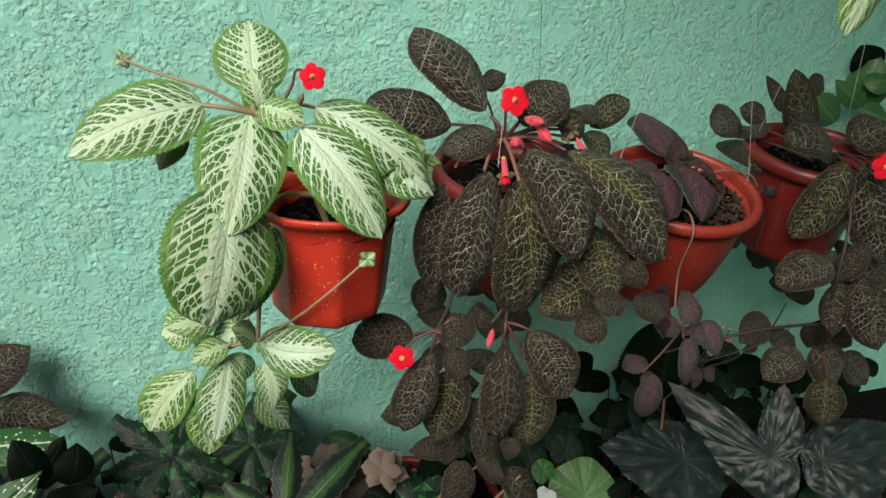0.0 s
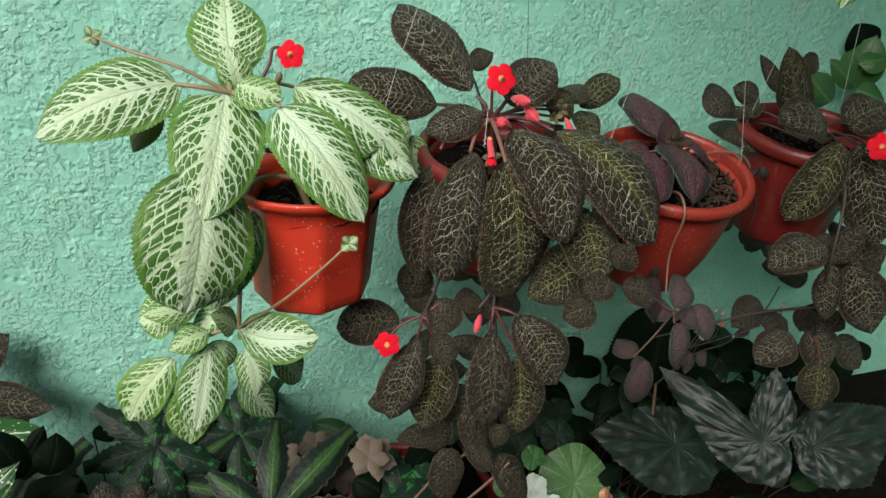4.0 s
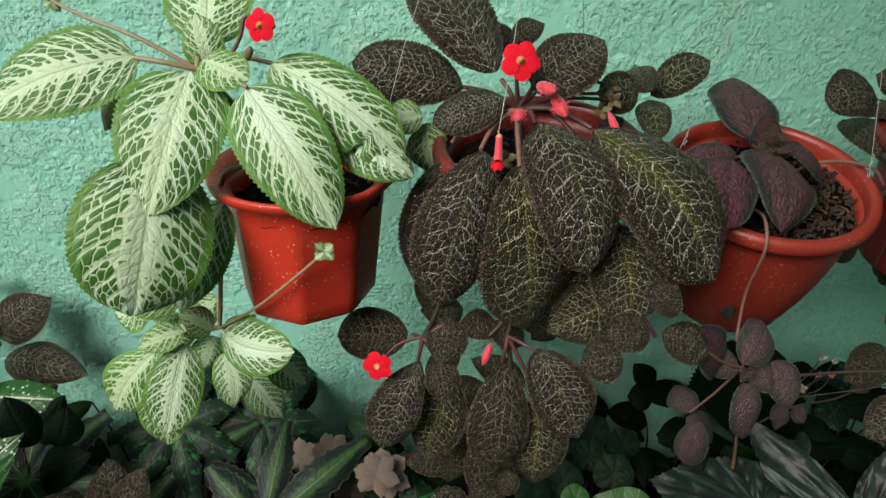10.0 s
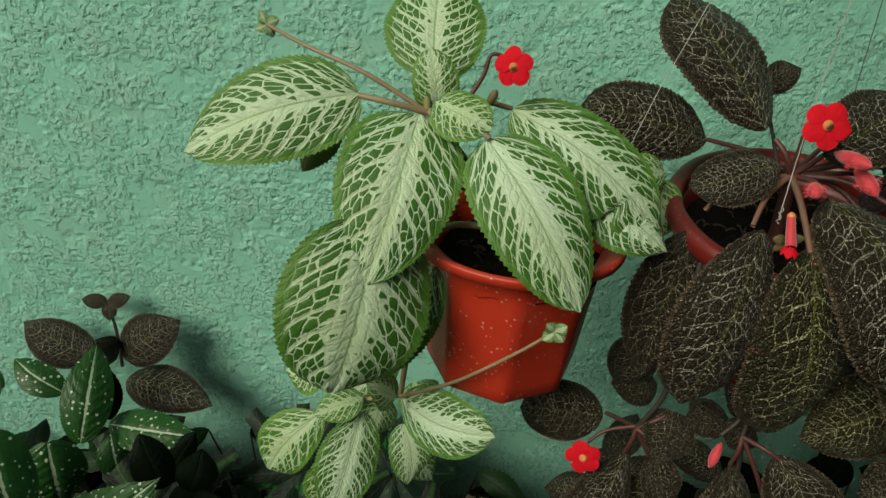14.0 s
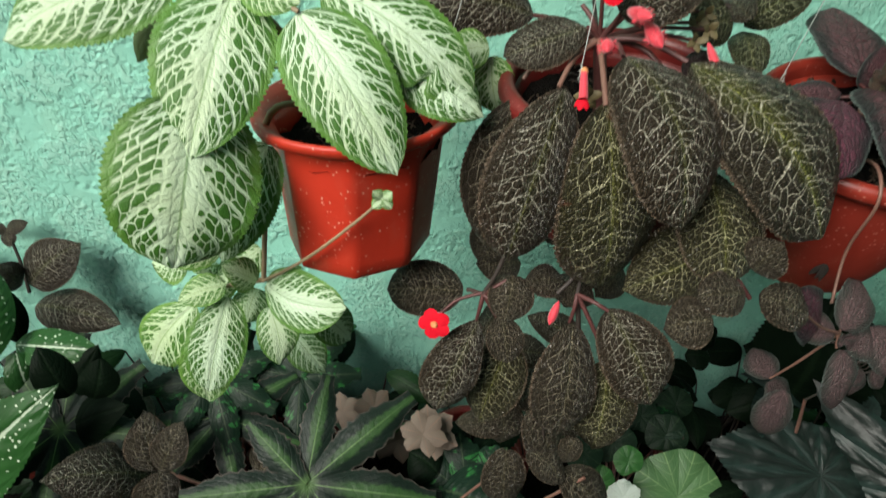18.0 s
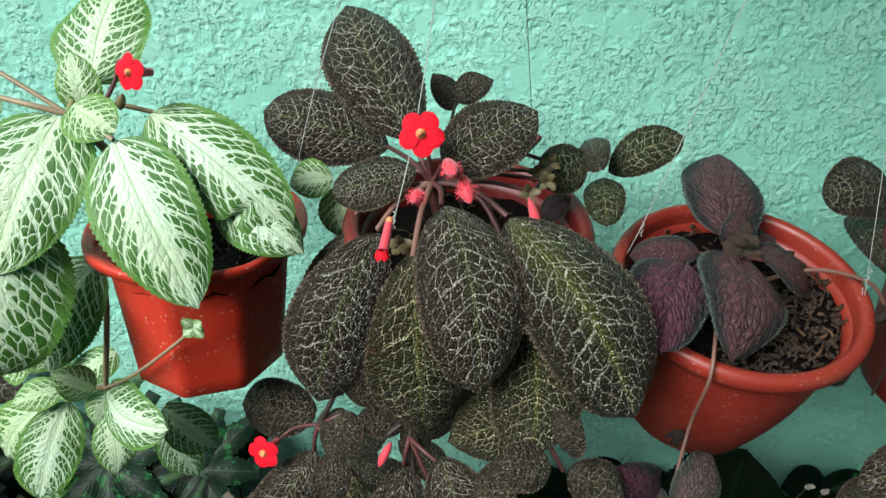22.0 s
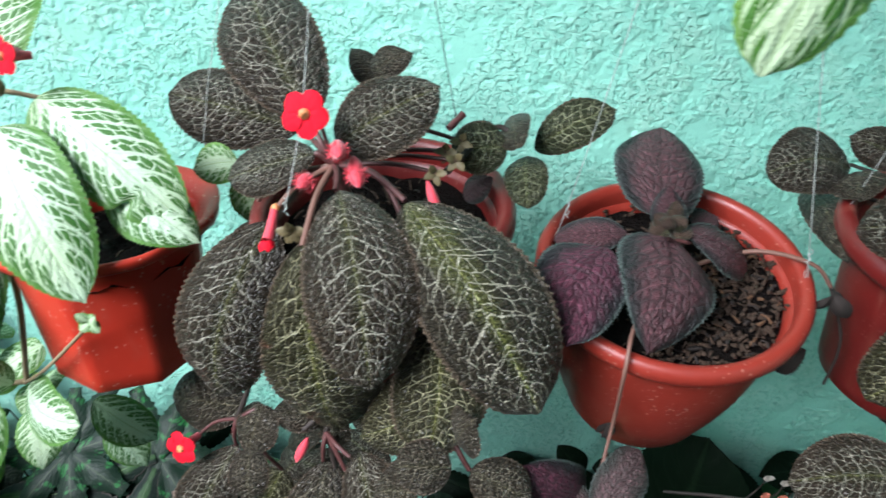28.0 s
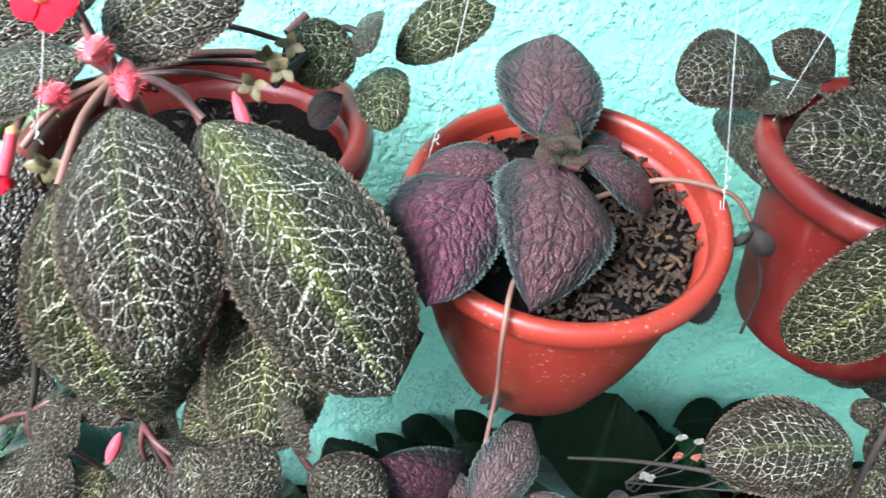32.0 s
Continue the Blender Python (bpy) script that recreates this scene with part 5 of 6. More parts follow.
for q in range(4):
    w = Vector((math.cos(q * 1.57 + 0.4), 0.2, math.sin(q * 1.57 + 0.4))) * 0.009
    leaf(silver, (-0.026, 0.741, 0.860), Vector((-0.026, 0.741, 0.860)) + w, 0.007, (0.2, -0.9, 0.3), SILVER_YOUNG, 0.1, 0.2, name="leaf")
stem(silver, [(0.120, 0.725, 0.755), (0.085, 0.715, 0.765), (0.060, 0.690, 0.775)], 0.0025, 0.0020, STEM_TAN, "petiole")
stem(silver, [(0.130, 0.700, 0.740), (0.088, 0.700, 0.735), (0.072, 0.705, 0.660), (0.062, 0.690, 0.590)], 0.0026, 0.0022, STEM_TAN, "runner")
stem(silver, [(0.062, 0.690, 0.590), (0.045, 0.683, 0.592), (0.020, 0.686, 0.585)], 0.0024, 0.0014, STEM_TAN, "runner")
stem(silver, [(0.062, 0.688, 0.590), (0.105, 0.668, 0.628), (0.145, 0.657, 0.667), (0.168, 0.654, 0.690)], 0.0015, 0.0012, STEM_TAN, "runner")
for q in range(4):
    w = Vector((math.cos(q * 1.57 + 0.7), 0.0, math.sin(q * 1.57 + 0.7))) * 0.010
    leaf(silver, (0.168, 0.652, 0.692), Vector((0.168, 0.650, 0.692)) + w, 0.009, (0.0, -0.9, 0.4), SILVER_YOUNG, 0.1, 0.2, name="leaf")
leaf(silver, (0.180, 0.700, 0.775), (0.240, 0.684, 0.737), 0.046, (0.1, -0.7, 0.7), SILVER)
leaf(silver, (0.085, 0.690, 0.715), (0.042, 0.662, 0.630), 0.060, (-0.1, -0.85, 0.5), SILVER)
flower(silver, (0.131, 0.707, 0.849), (-0.35, -0.9, 0.25), 0.0235, 0.3, [(0.119, 0.722, 0.852), (0.113, 0.719, 0.838), (0.098, 0.714, 0.815)])
bud(silver, (0.117, 0.711, 0.822), (0.122, 0.709, 0.834), 0.003, CALYX)
stem(silver, [(0.075, 0.716, 0.800), (0.040, 0.735, 0.790), (0.016, 0.742, 0.790)], 0.0014, 0.0010, STEM_RED, "petiole")

# ---- stems, flowers and threads of the netted plant ----
HEART = (0.323, 0.722, 0.778)
stem(netted, [(0.335, 0.738, 0.715), (0.328, 0.728, 0.750), HEART], 0.0055, 0.0045, STEM_RED)
stem(netted, [HEART, (0.316, 0.724, 0.792), (0.310, 0.732, 0.799)], 0.0022, 0.0017, STEM_RED, "petiole")
stem(netted, [HEART, (0.305, 0.745, 0.783), (0.284, 0.780, 0.777)], 0.0022, 0.0017, STEM_RED, "petiole")
stem(netted, [HEART, (0.316, 0.720, 0.786), (0.312, 0.720, 0.787)], 0.0022, 0.0019, STEM_RED, "petiole")
stem(netted, [HEART, (0.328, 0.714, 0.790), (0.331, 0.706, 0.801)], 0.0022, 0.0017, STEM_RED, "petiole")
stem(netted, [HEART, (0.303, 0.704, 0.772), (0.290, 0.685, 0.759)], 0.0022, 0.0017, STEM_PINK, "petiole")
stem(netted, [HEART, (0.285, 0.720, 0.768), (0.270, 0.716, 0.752)], 0.0022, 0.0017, STEM_PINK, "petiole")
stem(netted, [HEART, (0.319, 0.690, 0.772), (0.317, 0.659, 0.756)], 0.0024, 0.0019, STEM_PINK, "petiole")
stem(netted, [HEART, (0.330, 0.704, 0.782), (0.332, 0.689, 0.778)], 0.0022, 0.0017, STEM_RED, "petiole")
stem(netted, [HEART, (0.350, 0.708, 0.782), (0.375, 0.686, 0.775)], 0.0024, 0.0019, STEM_RED, "petiole")
stem(netted, [HEART, (0.358, 0.715, 0.770), (0.385, 0.665, 0.735), (0.389, 0.640, 0.722)], 0.0022, 0.0017, STEM_RED, "petiole")
for n, (x, y, z) in enumerate([(0.395, 0.735, 0.785), (0.402, 0.728, 0.782), (0.390, 0.718, 0.778), (0.404, 0.745, 0.788)]):
    stem(netted, [HEART, (0.360, y + 0.002, z - 0.002 + 0.003 * n), (x, y, z)], 0.0018, 0.0014, STEM_RED, "flower_stalk")
    for q in range(4):
        w = Vector((math.cos(q * 1.5 + n), -0.5, math.sin(q * 1.5 + n))) * 0.008
        leaf(netted, (x, y, z), Vector((x, y, z)) + w, 0.005, (0, -0.8, 0.5), CALYX, 0.1, 0.2, name="calyx", label="withered brown calyx")
stem(netted, [(0.395, 0.735, 0.770), (0.425, 0.775, 0.785), (0.440, 0.770, 0.778)], 0.0026, 0.0018, STEM_DARK, "runner")
stem(netted, [(0.390, 0.800, 0.772), (0.400, 0.812, 0.779)], 0.0028, 0.0028, STEM_RED, "stub")
stem(netted, [(0.330, 0.745, 0.760), (0.330, 0.790, 0.790), (0.332, 0.822, 0.800)], 0.0016, 0.0012, STEM_DARK, "runner")
leaf(netted, (0.405, 0.765, 0.733), (0.425, 0.765, 0.752), 0.020, (0, -0.7, 0.7), MAUVE)
leaf(netted, (0.420, 0.655, 0.645), (0.345, 0.640, 0.615), 0.062, (0, -0.8, 0.5), OLIVE)
leaf(netted, (0.262, 0.760, 0.600), (0.248, 0.748, 0.556), 0.042, (-0.1, -0.8, 0.5), BROWN)
leaf(netted, (0.310, 0.672, 0.596), (0.332, 0.660, 0.584), 0.024, (0, -0.8, 0.5), BROWN)
flower(netted, (0.318, 0.691, 0.826), (-0.05, -0.92, 0.38), 0.028, 0.9, [(0.319, 0.715, 0.812), HEART])
flower(netted, (0.203, 0.652, 0.572), (-0.25, -0.9, 0.3), 0.026, 0.5, [(0.222, 0.674, 0.578), (0.243, 0.670, 0.589)])
bud(netted, (0.333, 0.700, 0.805), (0.341, 0.672, 0.809), 0.0048)
hairs(netted, (0.338, 0.682, 0.807), 0.0058, 160, BUD)
bud(netted, (0.344, 0.692, 0.800), (0.351, 0.672, 0.790), 0.0050)
hairs(netted, (0.348, 0.680, 0.794), 0.0060, 161, BUD)
bud(netted, (0.319, 0.686, 0.790), (0.316, 0.672, 0.788), 0.0044)
hairs(netted, (0.317, 0.678, 0.789), 0.0054, 162, BUD)
fading = stem(netted, [(0.3015, 0.6655, 0.7770), (0.3008, 0.660, 0.7715), (0.2998, 0.6520, 0.7645)], 0.0024, 0.0033, BUD, "fading_flower", "fading coral flower hanging from its tube")
bud(fading, (0.3018, 0.668, 0.7795), (0.3016, 0.664, 0.7755), 0.0026, THROAT)
for n in range(6):
    q = n * 1.05
    leaf(fading, (0.2992 + 0.0022 * math.cos(q), 0.6520 + 0.0022 * math.sin(q), 0.7650), (0.2990 + 0.0048 * math.cos(q), 0.6500 + 0.0048 * math.sin(q), 0.7595), 0.0048, (math.cos(q), math.sin(q), 0.2), PETAL, name="petal", tooth=0.1)
for n in range(5):
    q = n * 1.257 + 0.4
    leaf(netted, (0.3073, 0.672, 0.7565), (0.3073 + 0.0105 * math.cos(q), 0.671 - 0.003 * math.sin(q), 0.7565 + 0.0105 * math.sin(q)), 0.0062, (0, -0.92, 0.4), CALYX, name="calyx", label="olive star-shaped calyx left by a fallen flower")
bud(netted, (0.388, 0.692, 0.786), (0.397, 0.680, 0.766), 0.0032)
bud(netted, (0.302, 0.655, 0.592), (0.294, 0.645, 0.576), 0.0036)
for foot, end in (((0.270, 0.700, 0.720), (0.243, 0.668, 0.589)), ((0.315, 0.705, 0.700), (0.316, 0.656, 0.598)), ((0.330, 0.700, 0.690), (0.300, 0.655, 0.600))):
    mid = (Vector(foot) + Vector(end)) / 2 + Vector((0.004, -0.012, -0.02))
    stem(netted, [foot, mid, end], 0.0024, 0.0018, STEM_DARK, "runner")
for a, b in (((0.243, 0.668, 0.589), (0.238, 0.668, 0.560)), ((0.243, 0.668, 0.589), (0.262, 0.656, 0.577)), ((0.243, 0.668, 0.589), (0.266, 0.669, 0.606)), ((0.316, 0.656, 0.598), (0.312, 0.652, 0.572)),
             ((0.316, 0.656, 0.598), (0.337, 0.638, 0.596)), ((0.316, 0.656, 0.598), (0.346, 0.641, 0.534)), ((0.243, 0.668, 0.589), (0.269, 0.672, 0.531)), ((0.234, 0.717, 0.553), (0.243, 0.668, 0.589))):
    mid = (Vector(a) + Vector(b)) / 2 + Vector((0, -0.003, 0.003))
    stem(netted, [a, mid, b], 0.0020, 0.0015, STEM_RED, "petiole")
stem(netted, [(0.316, 0.656, 0.598), (0.320, 0.650, 0.540), (0.300, 0.640, 0.480), (0.300, 0.632, 0.430)], 0.0022, 0.0016, STEM_DARK, "runner")
stem(netted, [(0.302, 0.640, 0.419), (0.259, 0.645, 0.380), (0.212, 0.652, 0.308)], 0.0016, 0.0014, STEM_PINK, "runner")
stem(netted, [(0.340, 0.625, 0.401), (0.285, 0.635, 0.335), (0.208, 0.652, 0.286)], 0.0016, 0.0014, STEM_PINK, "runner")
for n in range(6):
    w = Vector((math.cos(n * 1.05), -0.5 + 0.2 * (n % 2), math.sin(n * 1.05))) * 0.009
    leaf(netted, (0.193, 0.655, 0.294), Vector((0.193, 0.655, 0.294)) + w, 0.010, (0, -0.8, 0.5), BROWN, name="leaf", label="tiny young shoot leaf")
stem(netted, [(0.395, 0.640, 0.670), (0.412, 0.612, 0.650), (0.422, 0.603, 0.637)], 0.0020, 0.0016, STEM_RED, "runner")
thread(pot_netted, [(0.302, 0.680, 0.768), (0.318, 0.712, 0.861), (0.345, 0.752, 1.12)])
thread(pot_netted, [(0.262, 0.758, 0.742), (0.221, 0.756, 0.777), (0.345, 0.752, 1.12)], 0.0003)
thread(pot_netted, [(0.400, 0.815, 0.755), (0.395, 0.806, 0.778), (0.345, 0.752, 1.12)], 0.0003, WIRE)

# ---- stems and threads of the purple plant ----
stem(purple, [(0.548, 0.735, 0.680), (0.546, 0.742, 0.710), (0.546, 0.738, 0.730)], 0.0040, 0.0034, STEM_PINK)
for end in ((0.535, 0.742, 0.734), (0.541, 0.712, 0.740), (0.520, 0.748, 0.720), (0.550, 0.704, 0.744), (0.508, 0.708, 0.733), (0.571, 0.770, 0.716)):
    stem(purple, [(0.546, 0.738, 0.726), end], 0.0015, 0.0012, STEM_RED, "petiole")
for q in range(6):
    w = Vector((math.cos(q * 1.05), -0.7, math.sin(q * 1.05))) * 0.009
    leaf(purple, (0.545, 0.728, 0.738), Vector((0.545, 0.726, 0.738)) + w, 0.007, (0, -0.8, 0.6), OLIVE, name="leaf", label="tiny young shoot leaf")
stem(purple, [(0.555, 0.735, 0.700), (0.602, 0.738, 0.718), (0.640, 0.730, 0.716), (0.656, 0.727, 0.700)], 0.0017, 0.0014, STEM_PINK, "runner")
stem(purple, [(0.656, 0.727, 0.700), (0.672, 0.720, 0.660), (0.673, 0.720, 0.618)], 0.0014, 0.0010, STEM_DARK, "runner")
stem(purple, [(0.530, 0.700, 0.692), (0.516, 0.660, 0.706), (0.511, 0.640, 0.690), (0.513, 0.652, 0.640), (0.507, 0.636, 0.602)], 0.0014, 0.0012, STEM_PINK, "runner")
for end in ((0.507, 0.616, 0.601), (0.535, 0.631, 0.575), (0.505, 0.609, 0.581), (0.499, 0.632, 0.584), (0.485, 0.638, 0.517), (0.458, 0.590, 0.632)):
    stem(purple, [(0.504, 0.612, 0.594), (Vector(end) + Vector((0.504, 0.612, 0.588))) / 2, end], 0.0011, 0.0009, STEM_PINK, "petiole")
for n, (dx, dy, dz) in enumerate(((-0.012, -0.004, 0.012), (0.009, -0.008, 0.011), (-0.003, -0.012, 0.015), (0.004, 0.006, 0.018), (-0.014, -0.010, 0.002), (0.014, -0.010, 0.001))):
    leaf(purple, (0.543, 0.730, 0.738), (0.543 + dx, 0.730 + dy, 0.738 + dz), 0.012, (0.2 * dx / abs(dx), -0.7, 0.7), HAIRY, arc=0.2, cup=0.4, ends=(0.55, 0.55), name="leaf", label="hairy brown-green young leaf")
hairs(purple, (0.543, 0.726, 0.742), 0.005, 60, HAIRY)
for q in range(5):
    w = Vector((math.cos(q * 1.26 + 0.3), -0.35, math.sin(q * 1.26 + 0.3))) * 0.008
    leaf(purple, (0.504, 0.606, 0.596), Vector((0.504, 0.604, 0.596)) + w, 0.006, (0, -0.85, 0.5), MAUVE, name="leaf", label="tiny young shoot leaf")
for w in ((-0.016, 0.004, -0.022), (-0.008, 0.0, -0.028), (0.006, -0.002, -0.020), (0.0, -0.002, -0.032)):
    leaf(purple, (0.516, 0.672, 0.612), Vector((0.516, 0.672, 0.612)) + Vector(w) * 0.55, 0.005, (0, -0.8, 0.4), BARK, name="leaf", label="shrivelled brown bract")
thread(pot_purple, [(0.467, 0.764, 0.718), (0.478, 0.750, 0.740), (0.548, 0.735, 1.12)])
thread(pot_purple, [(0.633, 0.722, 0.716), (0.632, 0.722, 0.730), (0.548, 0.735, 1.12)])
thread(pot_far, [(0.820, 0.78, 0.738), (0.747, 0.75, 1.12)], 0.0003)
thread(pot_far, [(0.672, 0.77, 0.738), (0.747, 0.75, 1.12)], 0.0003)
rng = random.Random(4)
for n in range(160):
    q, rr = rng.uniform(-1.7, 0.9) if n % 5 else rng.uniform(0, 6.28), 0.076 * math.sqrt(rng.random())
    x, y = rr * math.cos(q), rr * math.sin(q)
    p = Vector((0.550 + x, 0.728 + y * 0.98 + 0.004, 0.695 + y * 0.19))
    w = Vector((rng.uniform(-1, 1), rng.uniform(-1, 1), rng.uniform(-0.15, 0.5))).normalized() * rng.uniform(0.0012, 0.0045)
    bow = Vector((rng.uniform(-1, 1), rng.uniform(-1, 1), 1.0)) * 0.0012
    thick = rng.uniform(0.0005, 0.0019)
    part("fibre", tube([p - w, p + bow, p + w], thick, thick * 0.4, 4, "fibre"), (CHIP, BARK, HUSK, CHIP, BARK)[n % 5], pot_purple)
verts, faces = [], []
for n in range(560):
    q, rr = rng.uniform(-1.9, 0.8) if n % 4 else rng.uniform(0, 6.28), 0.078 * math.sqrt(rng.random())
    x, y = rr * math.cos(q), rr * math.sin(q)
    p = Vector((0.550 + x, 0.732 + y * 0.98, 0.692 + y * 0.19 + rng.uniform(0, 0.005)))
    a = Vector((rng.gauss(0, 1), rng.gauss(0, 1), rng.gauss(0, 0.5))).normalized()
    b = a.orthogonal().normalized()
    c = a.cross(b)
    la, lb, lc = rng.uniform(0.0008, 0.0032), rng.uniform(0.0005, 0.0013), rng.uniform(0.0003, 0.0007)
    k = len(verts)
    verts += [tuple(p + a * la * f + b * lb * g * (1.2 - 0.4 * f) + c * lc * h) for f in (-1, 1) for g in (-1, 1) for h in (-1, 1)]
    faces += [(k, k + 1, k + 3, k + 2), (k + 4, k + 6, k + 7, k + 5), (k, k + 4, k + 5, k + 1), (k + 2, k + 3, k + 7, k + 6), (k, k + 2, k + 6, k + 4), (k + 1, k + 5, k + 7, k + 3)]
crumbs = bpy.data.meshes.new("coir")
crumbs.from_pydata(verts, [], faces)
tagged(part("coir", crumbs, CHIP, pot_purple), "loose brown coir crumbs on the soil", kind="stuff")
for spot, reach, soil_z in ((pot_netted, 0.068, 0.717), (pot_far, 0.060, 0.714), (pot_silver, 0.050, 0.701)):
    cx, cy = world_of(spot).translation[:2]
    for n in range(90):
        q, rr = rng.uniform(0, 6.28), reach * math.sqrt(rng.random())
        p = Vector((cx + rr * math.cos(q), cy + rr * math.sin(q), soil_z + rr * math.sin(q) * 0.1))
        w = Vector((rng.uniform(-1, 1), rng.uniform(-1, 1), rng.uniform(-0.2, 0.5))).normalized() * rng.uniform(0.002, 0.006)
        part("fibre", tube([p - w, p + Vector((0, 0, 0.0015)), p + w], 0.001, 0.0005, 4, "fibre"), CHIP if n % 3 else BARK, spot)
for at in ((0.633, 0.722, 0.728), (0.478, 0.750, 0.738), (0.302, 0.680, 0.772)):
    turns = [Vector(at) + Vector((0.0011 * math.cos(n * 1.3), 0.0011 * math.sin(n * 1.3), 0.0011 * n - 0.008)) for n in range(12)]
    part("knot", tube(turns, 0.0003, 0.0003, 5, "knot"), THREAD, pot_purple if at[0] > 0.4 else pot_netted, "twisted thread knot")

# ---- stems of the far plant ----
for end in ((0.696, 0.834, 0.740), (0.759, 0.780, 0.735), (0.720, 0.698, 0.745), (0.712, 0.667, 0.747), (0.729, 0.660, 0.748), (0.793, 0.740, 0.742), (0.668, 0.828, 0.720)):
    stem(far, [(0.747, 0.744, 0.720), (Vector(end) + Vector((0.747, 0.744, 0.745))) / 2, end], 0.0018, 0.0014, STEM_DARK, "petiole")
stem(far, [(0.725, 0.680, 0.735), (0.712, 0.640, 0.700), (0.695, 0.615, 0.640), (0.715, 0.625, 0.560), (0.750, 0.645, 0.500)], 0.0018, 0.0015, STEM_DARK, "runner")
stem(far, [(0.715, 0.625, 0.560), (0.690, 0.680, 0.520), (0.640, 0.720, 0.480), (0.590, 0.740, 0.455)], 0.0020, 0.0015, STEM_DARK, "runner")
stem(far, [(0.750, 0.645, 0.500), (0.757, 0.632, 0.470)], 0.0016, 0.0014, STEM_RED, "petiole")
flower(far, (0.712, 0.618, 0.762), (-0.3, -0.9, 0.3), 0.028, 0.2, [(0.740, 0.680, 0.750), (0.747, 0.74, 0.73)])

# ---- plants near the ground ----
palm = thing("palm_leaved_begonia", (0.069, 0.690, 0.20), "begonia with a dark star-shaped leaf banded in light green", "potted plant")
lobed_leaf(palm, (0.069, 0.670, 0.334), (0.02, -0.62, 0.78), (0, 0.636, 0.640), [(10, 0.112, 0.034), (52, 0.140, 0.040), (98, 0.134, 0.042), (138, 0.138, 0.044), (170, 0.133, 0.042), (203, 0.133, 0.042), (233, 0.132, 0.040), (265, 0.130, 0.038), (315, 0.088, 0.034)], PALM, web=0.5)
stem(palm, [(0.069, 0.672, 0.332), (0.072, 0.690, 0.280), (0.069, 0.700, 0.20)], 0.0022, 0.003, STEM_PINK, "petiole")
lobed_leaf(palm, (-0.215, 0.746, 0.333), (0.02, -0.62, 0.78), (0, 0.6, 0.8), [(a, 0.085 + 0.012 * (a % 3), 0.036) for a in (5, 50, 95, 140, 185, 230, 275, 320)], PALM, web=0.7)
stem(palm, [(-0.215, 0.748, 0.331), (-0.150, 0.750, 0.270), (0.040, 0.710, 0.20)], 0.002, 0.003, STEM_PINK, "petiole")
lobed_leaf(palm, (-0.055, 0.790, 0.297), (0.05, -0.6, 0.8), (0, 0.6, 0.8), [(a, 0.080 + 0.010 * (a % 4), 0.032) for a in (15, 62, 110, 165, 220, 262, 308, 345)], PALM, web=0.6)
stem(palm, [(-0.055, 0.790, 0.297), (-0.035, 0.800, 0.237), (0.060, 0.715, 0.20)], 0.002, 0.003, STEM_PINK, "petiole")
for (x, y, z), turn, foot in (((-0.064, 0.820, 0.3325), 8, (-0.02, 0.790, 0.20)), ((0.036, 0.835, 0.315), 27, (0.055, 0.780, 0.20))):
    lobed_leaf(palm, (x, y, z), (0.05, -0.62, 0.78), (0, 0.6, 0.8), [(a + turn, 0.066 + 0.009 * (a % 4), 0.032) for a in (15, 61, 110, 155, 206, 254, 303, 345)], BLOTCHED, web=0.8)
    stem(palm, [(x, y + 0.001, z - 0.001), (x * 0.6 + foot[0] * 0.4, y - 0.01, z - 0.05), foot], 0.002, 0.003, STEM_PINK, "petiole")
round_one = thing("round_leaved_begonia", (0.482, 0.715, 0.20), "begonia with a round pale green leaf", "potted plant")
disc_leaf(round_one, (0.480, 0.700, 0.250), (0.02, -0.72, 0.70), (0.1, 0.6, 0.8), 0.054, 9, ROUND, 0.28)
stem(round_one, [(0.480, 0.702, 0.248), (0.482, 0.715, 0.17)], 0.002, 0.0025, STEM_PINK, "petiole")
for at, up, size in (((-0.148, 0.655, 0.225), (-0.5, 0.5, 0.7), 0.072), ((0.236, 0.690, 0.284), (0.3, 0.4, 0.8), 0.062), ((0.221, 0.645, 0.226), (0.1, 0.5, 0.8), 0.066)):
    disc_leaf(maple, at, (0.0, -0.65, 0.76), up, size, 7, BLOTCHED, 0.30, corners=0.24, teeth=5)
lime = thing("lime_leaf_plant", (0.03, 0.56, 0.18), "plant with a broad bright lime-green leaf", "plant")
leaf(lime, (0.060, 0.540, 0.285), (-0.100, 0.560, 0.295), 0.10, (0, -0.6, 0.8), LIME, 0.05, 0.15)
stem(lime, [(0.060, 0.540, 0.285), (0.08, 0.58, 0.18)], 0.002, 0.003, STEM_GREEN, "petiole")
upper = thing("silver_plant", (0.52, 0.55, 1.12), "silver-veined leaf hanging from a plant above", "hanging plant")
leaf(upper, (0.523, 0.545, 1.010), (0.498, 0.512, 0.917), 0.036, (-0.1, -0.9, 0.3), SILVER_YOUNG, ends=(0.5, 0.42))
stem(upper, [(0.523, 0.545, 1.010), (0.55, 0.57, 1.12)], 0.002, 0.003, STEM_PINK, "petiole")
for x, y, z, r, who in ((0.02, 0.80, 0.215, 0.080, ""), (0.25, 0.80, 0.215, 0.075, ""), (0.46, 0.84, 0.160, 0.070, ""), (-0.12, 0.78, 0.220, 0.080, ""), (-0.30, 0.84, 0.260, 0.080, ""), (0.74, 0.84, 0.135, 0.060, "")):
    pot("flower_pot", (x, y, z), r, r * 0.68, z - 0.083, 0.0, CLAY_OLD, "red plastic pot half hidden under dark leaves", group="pots on the ground")
filler = random.Random(11)


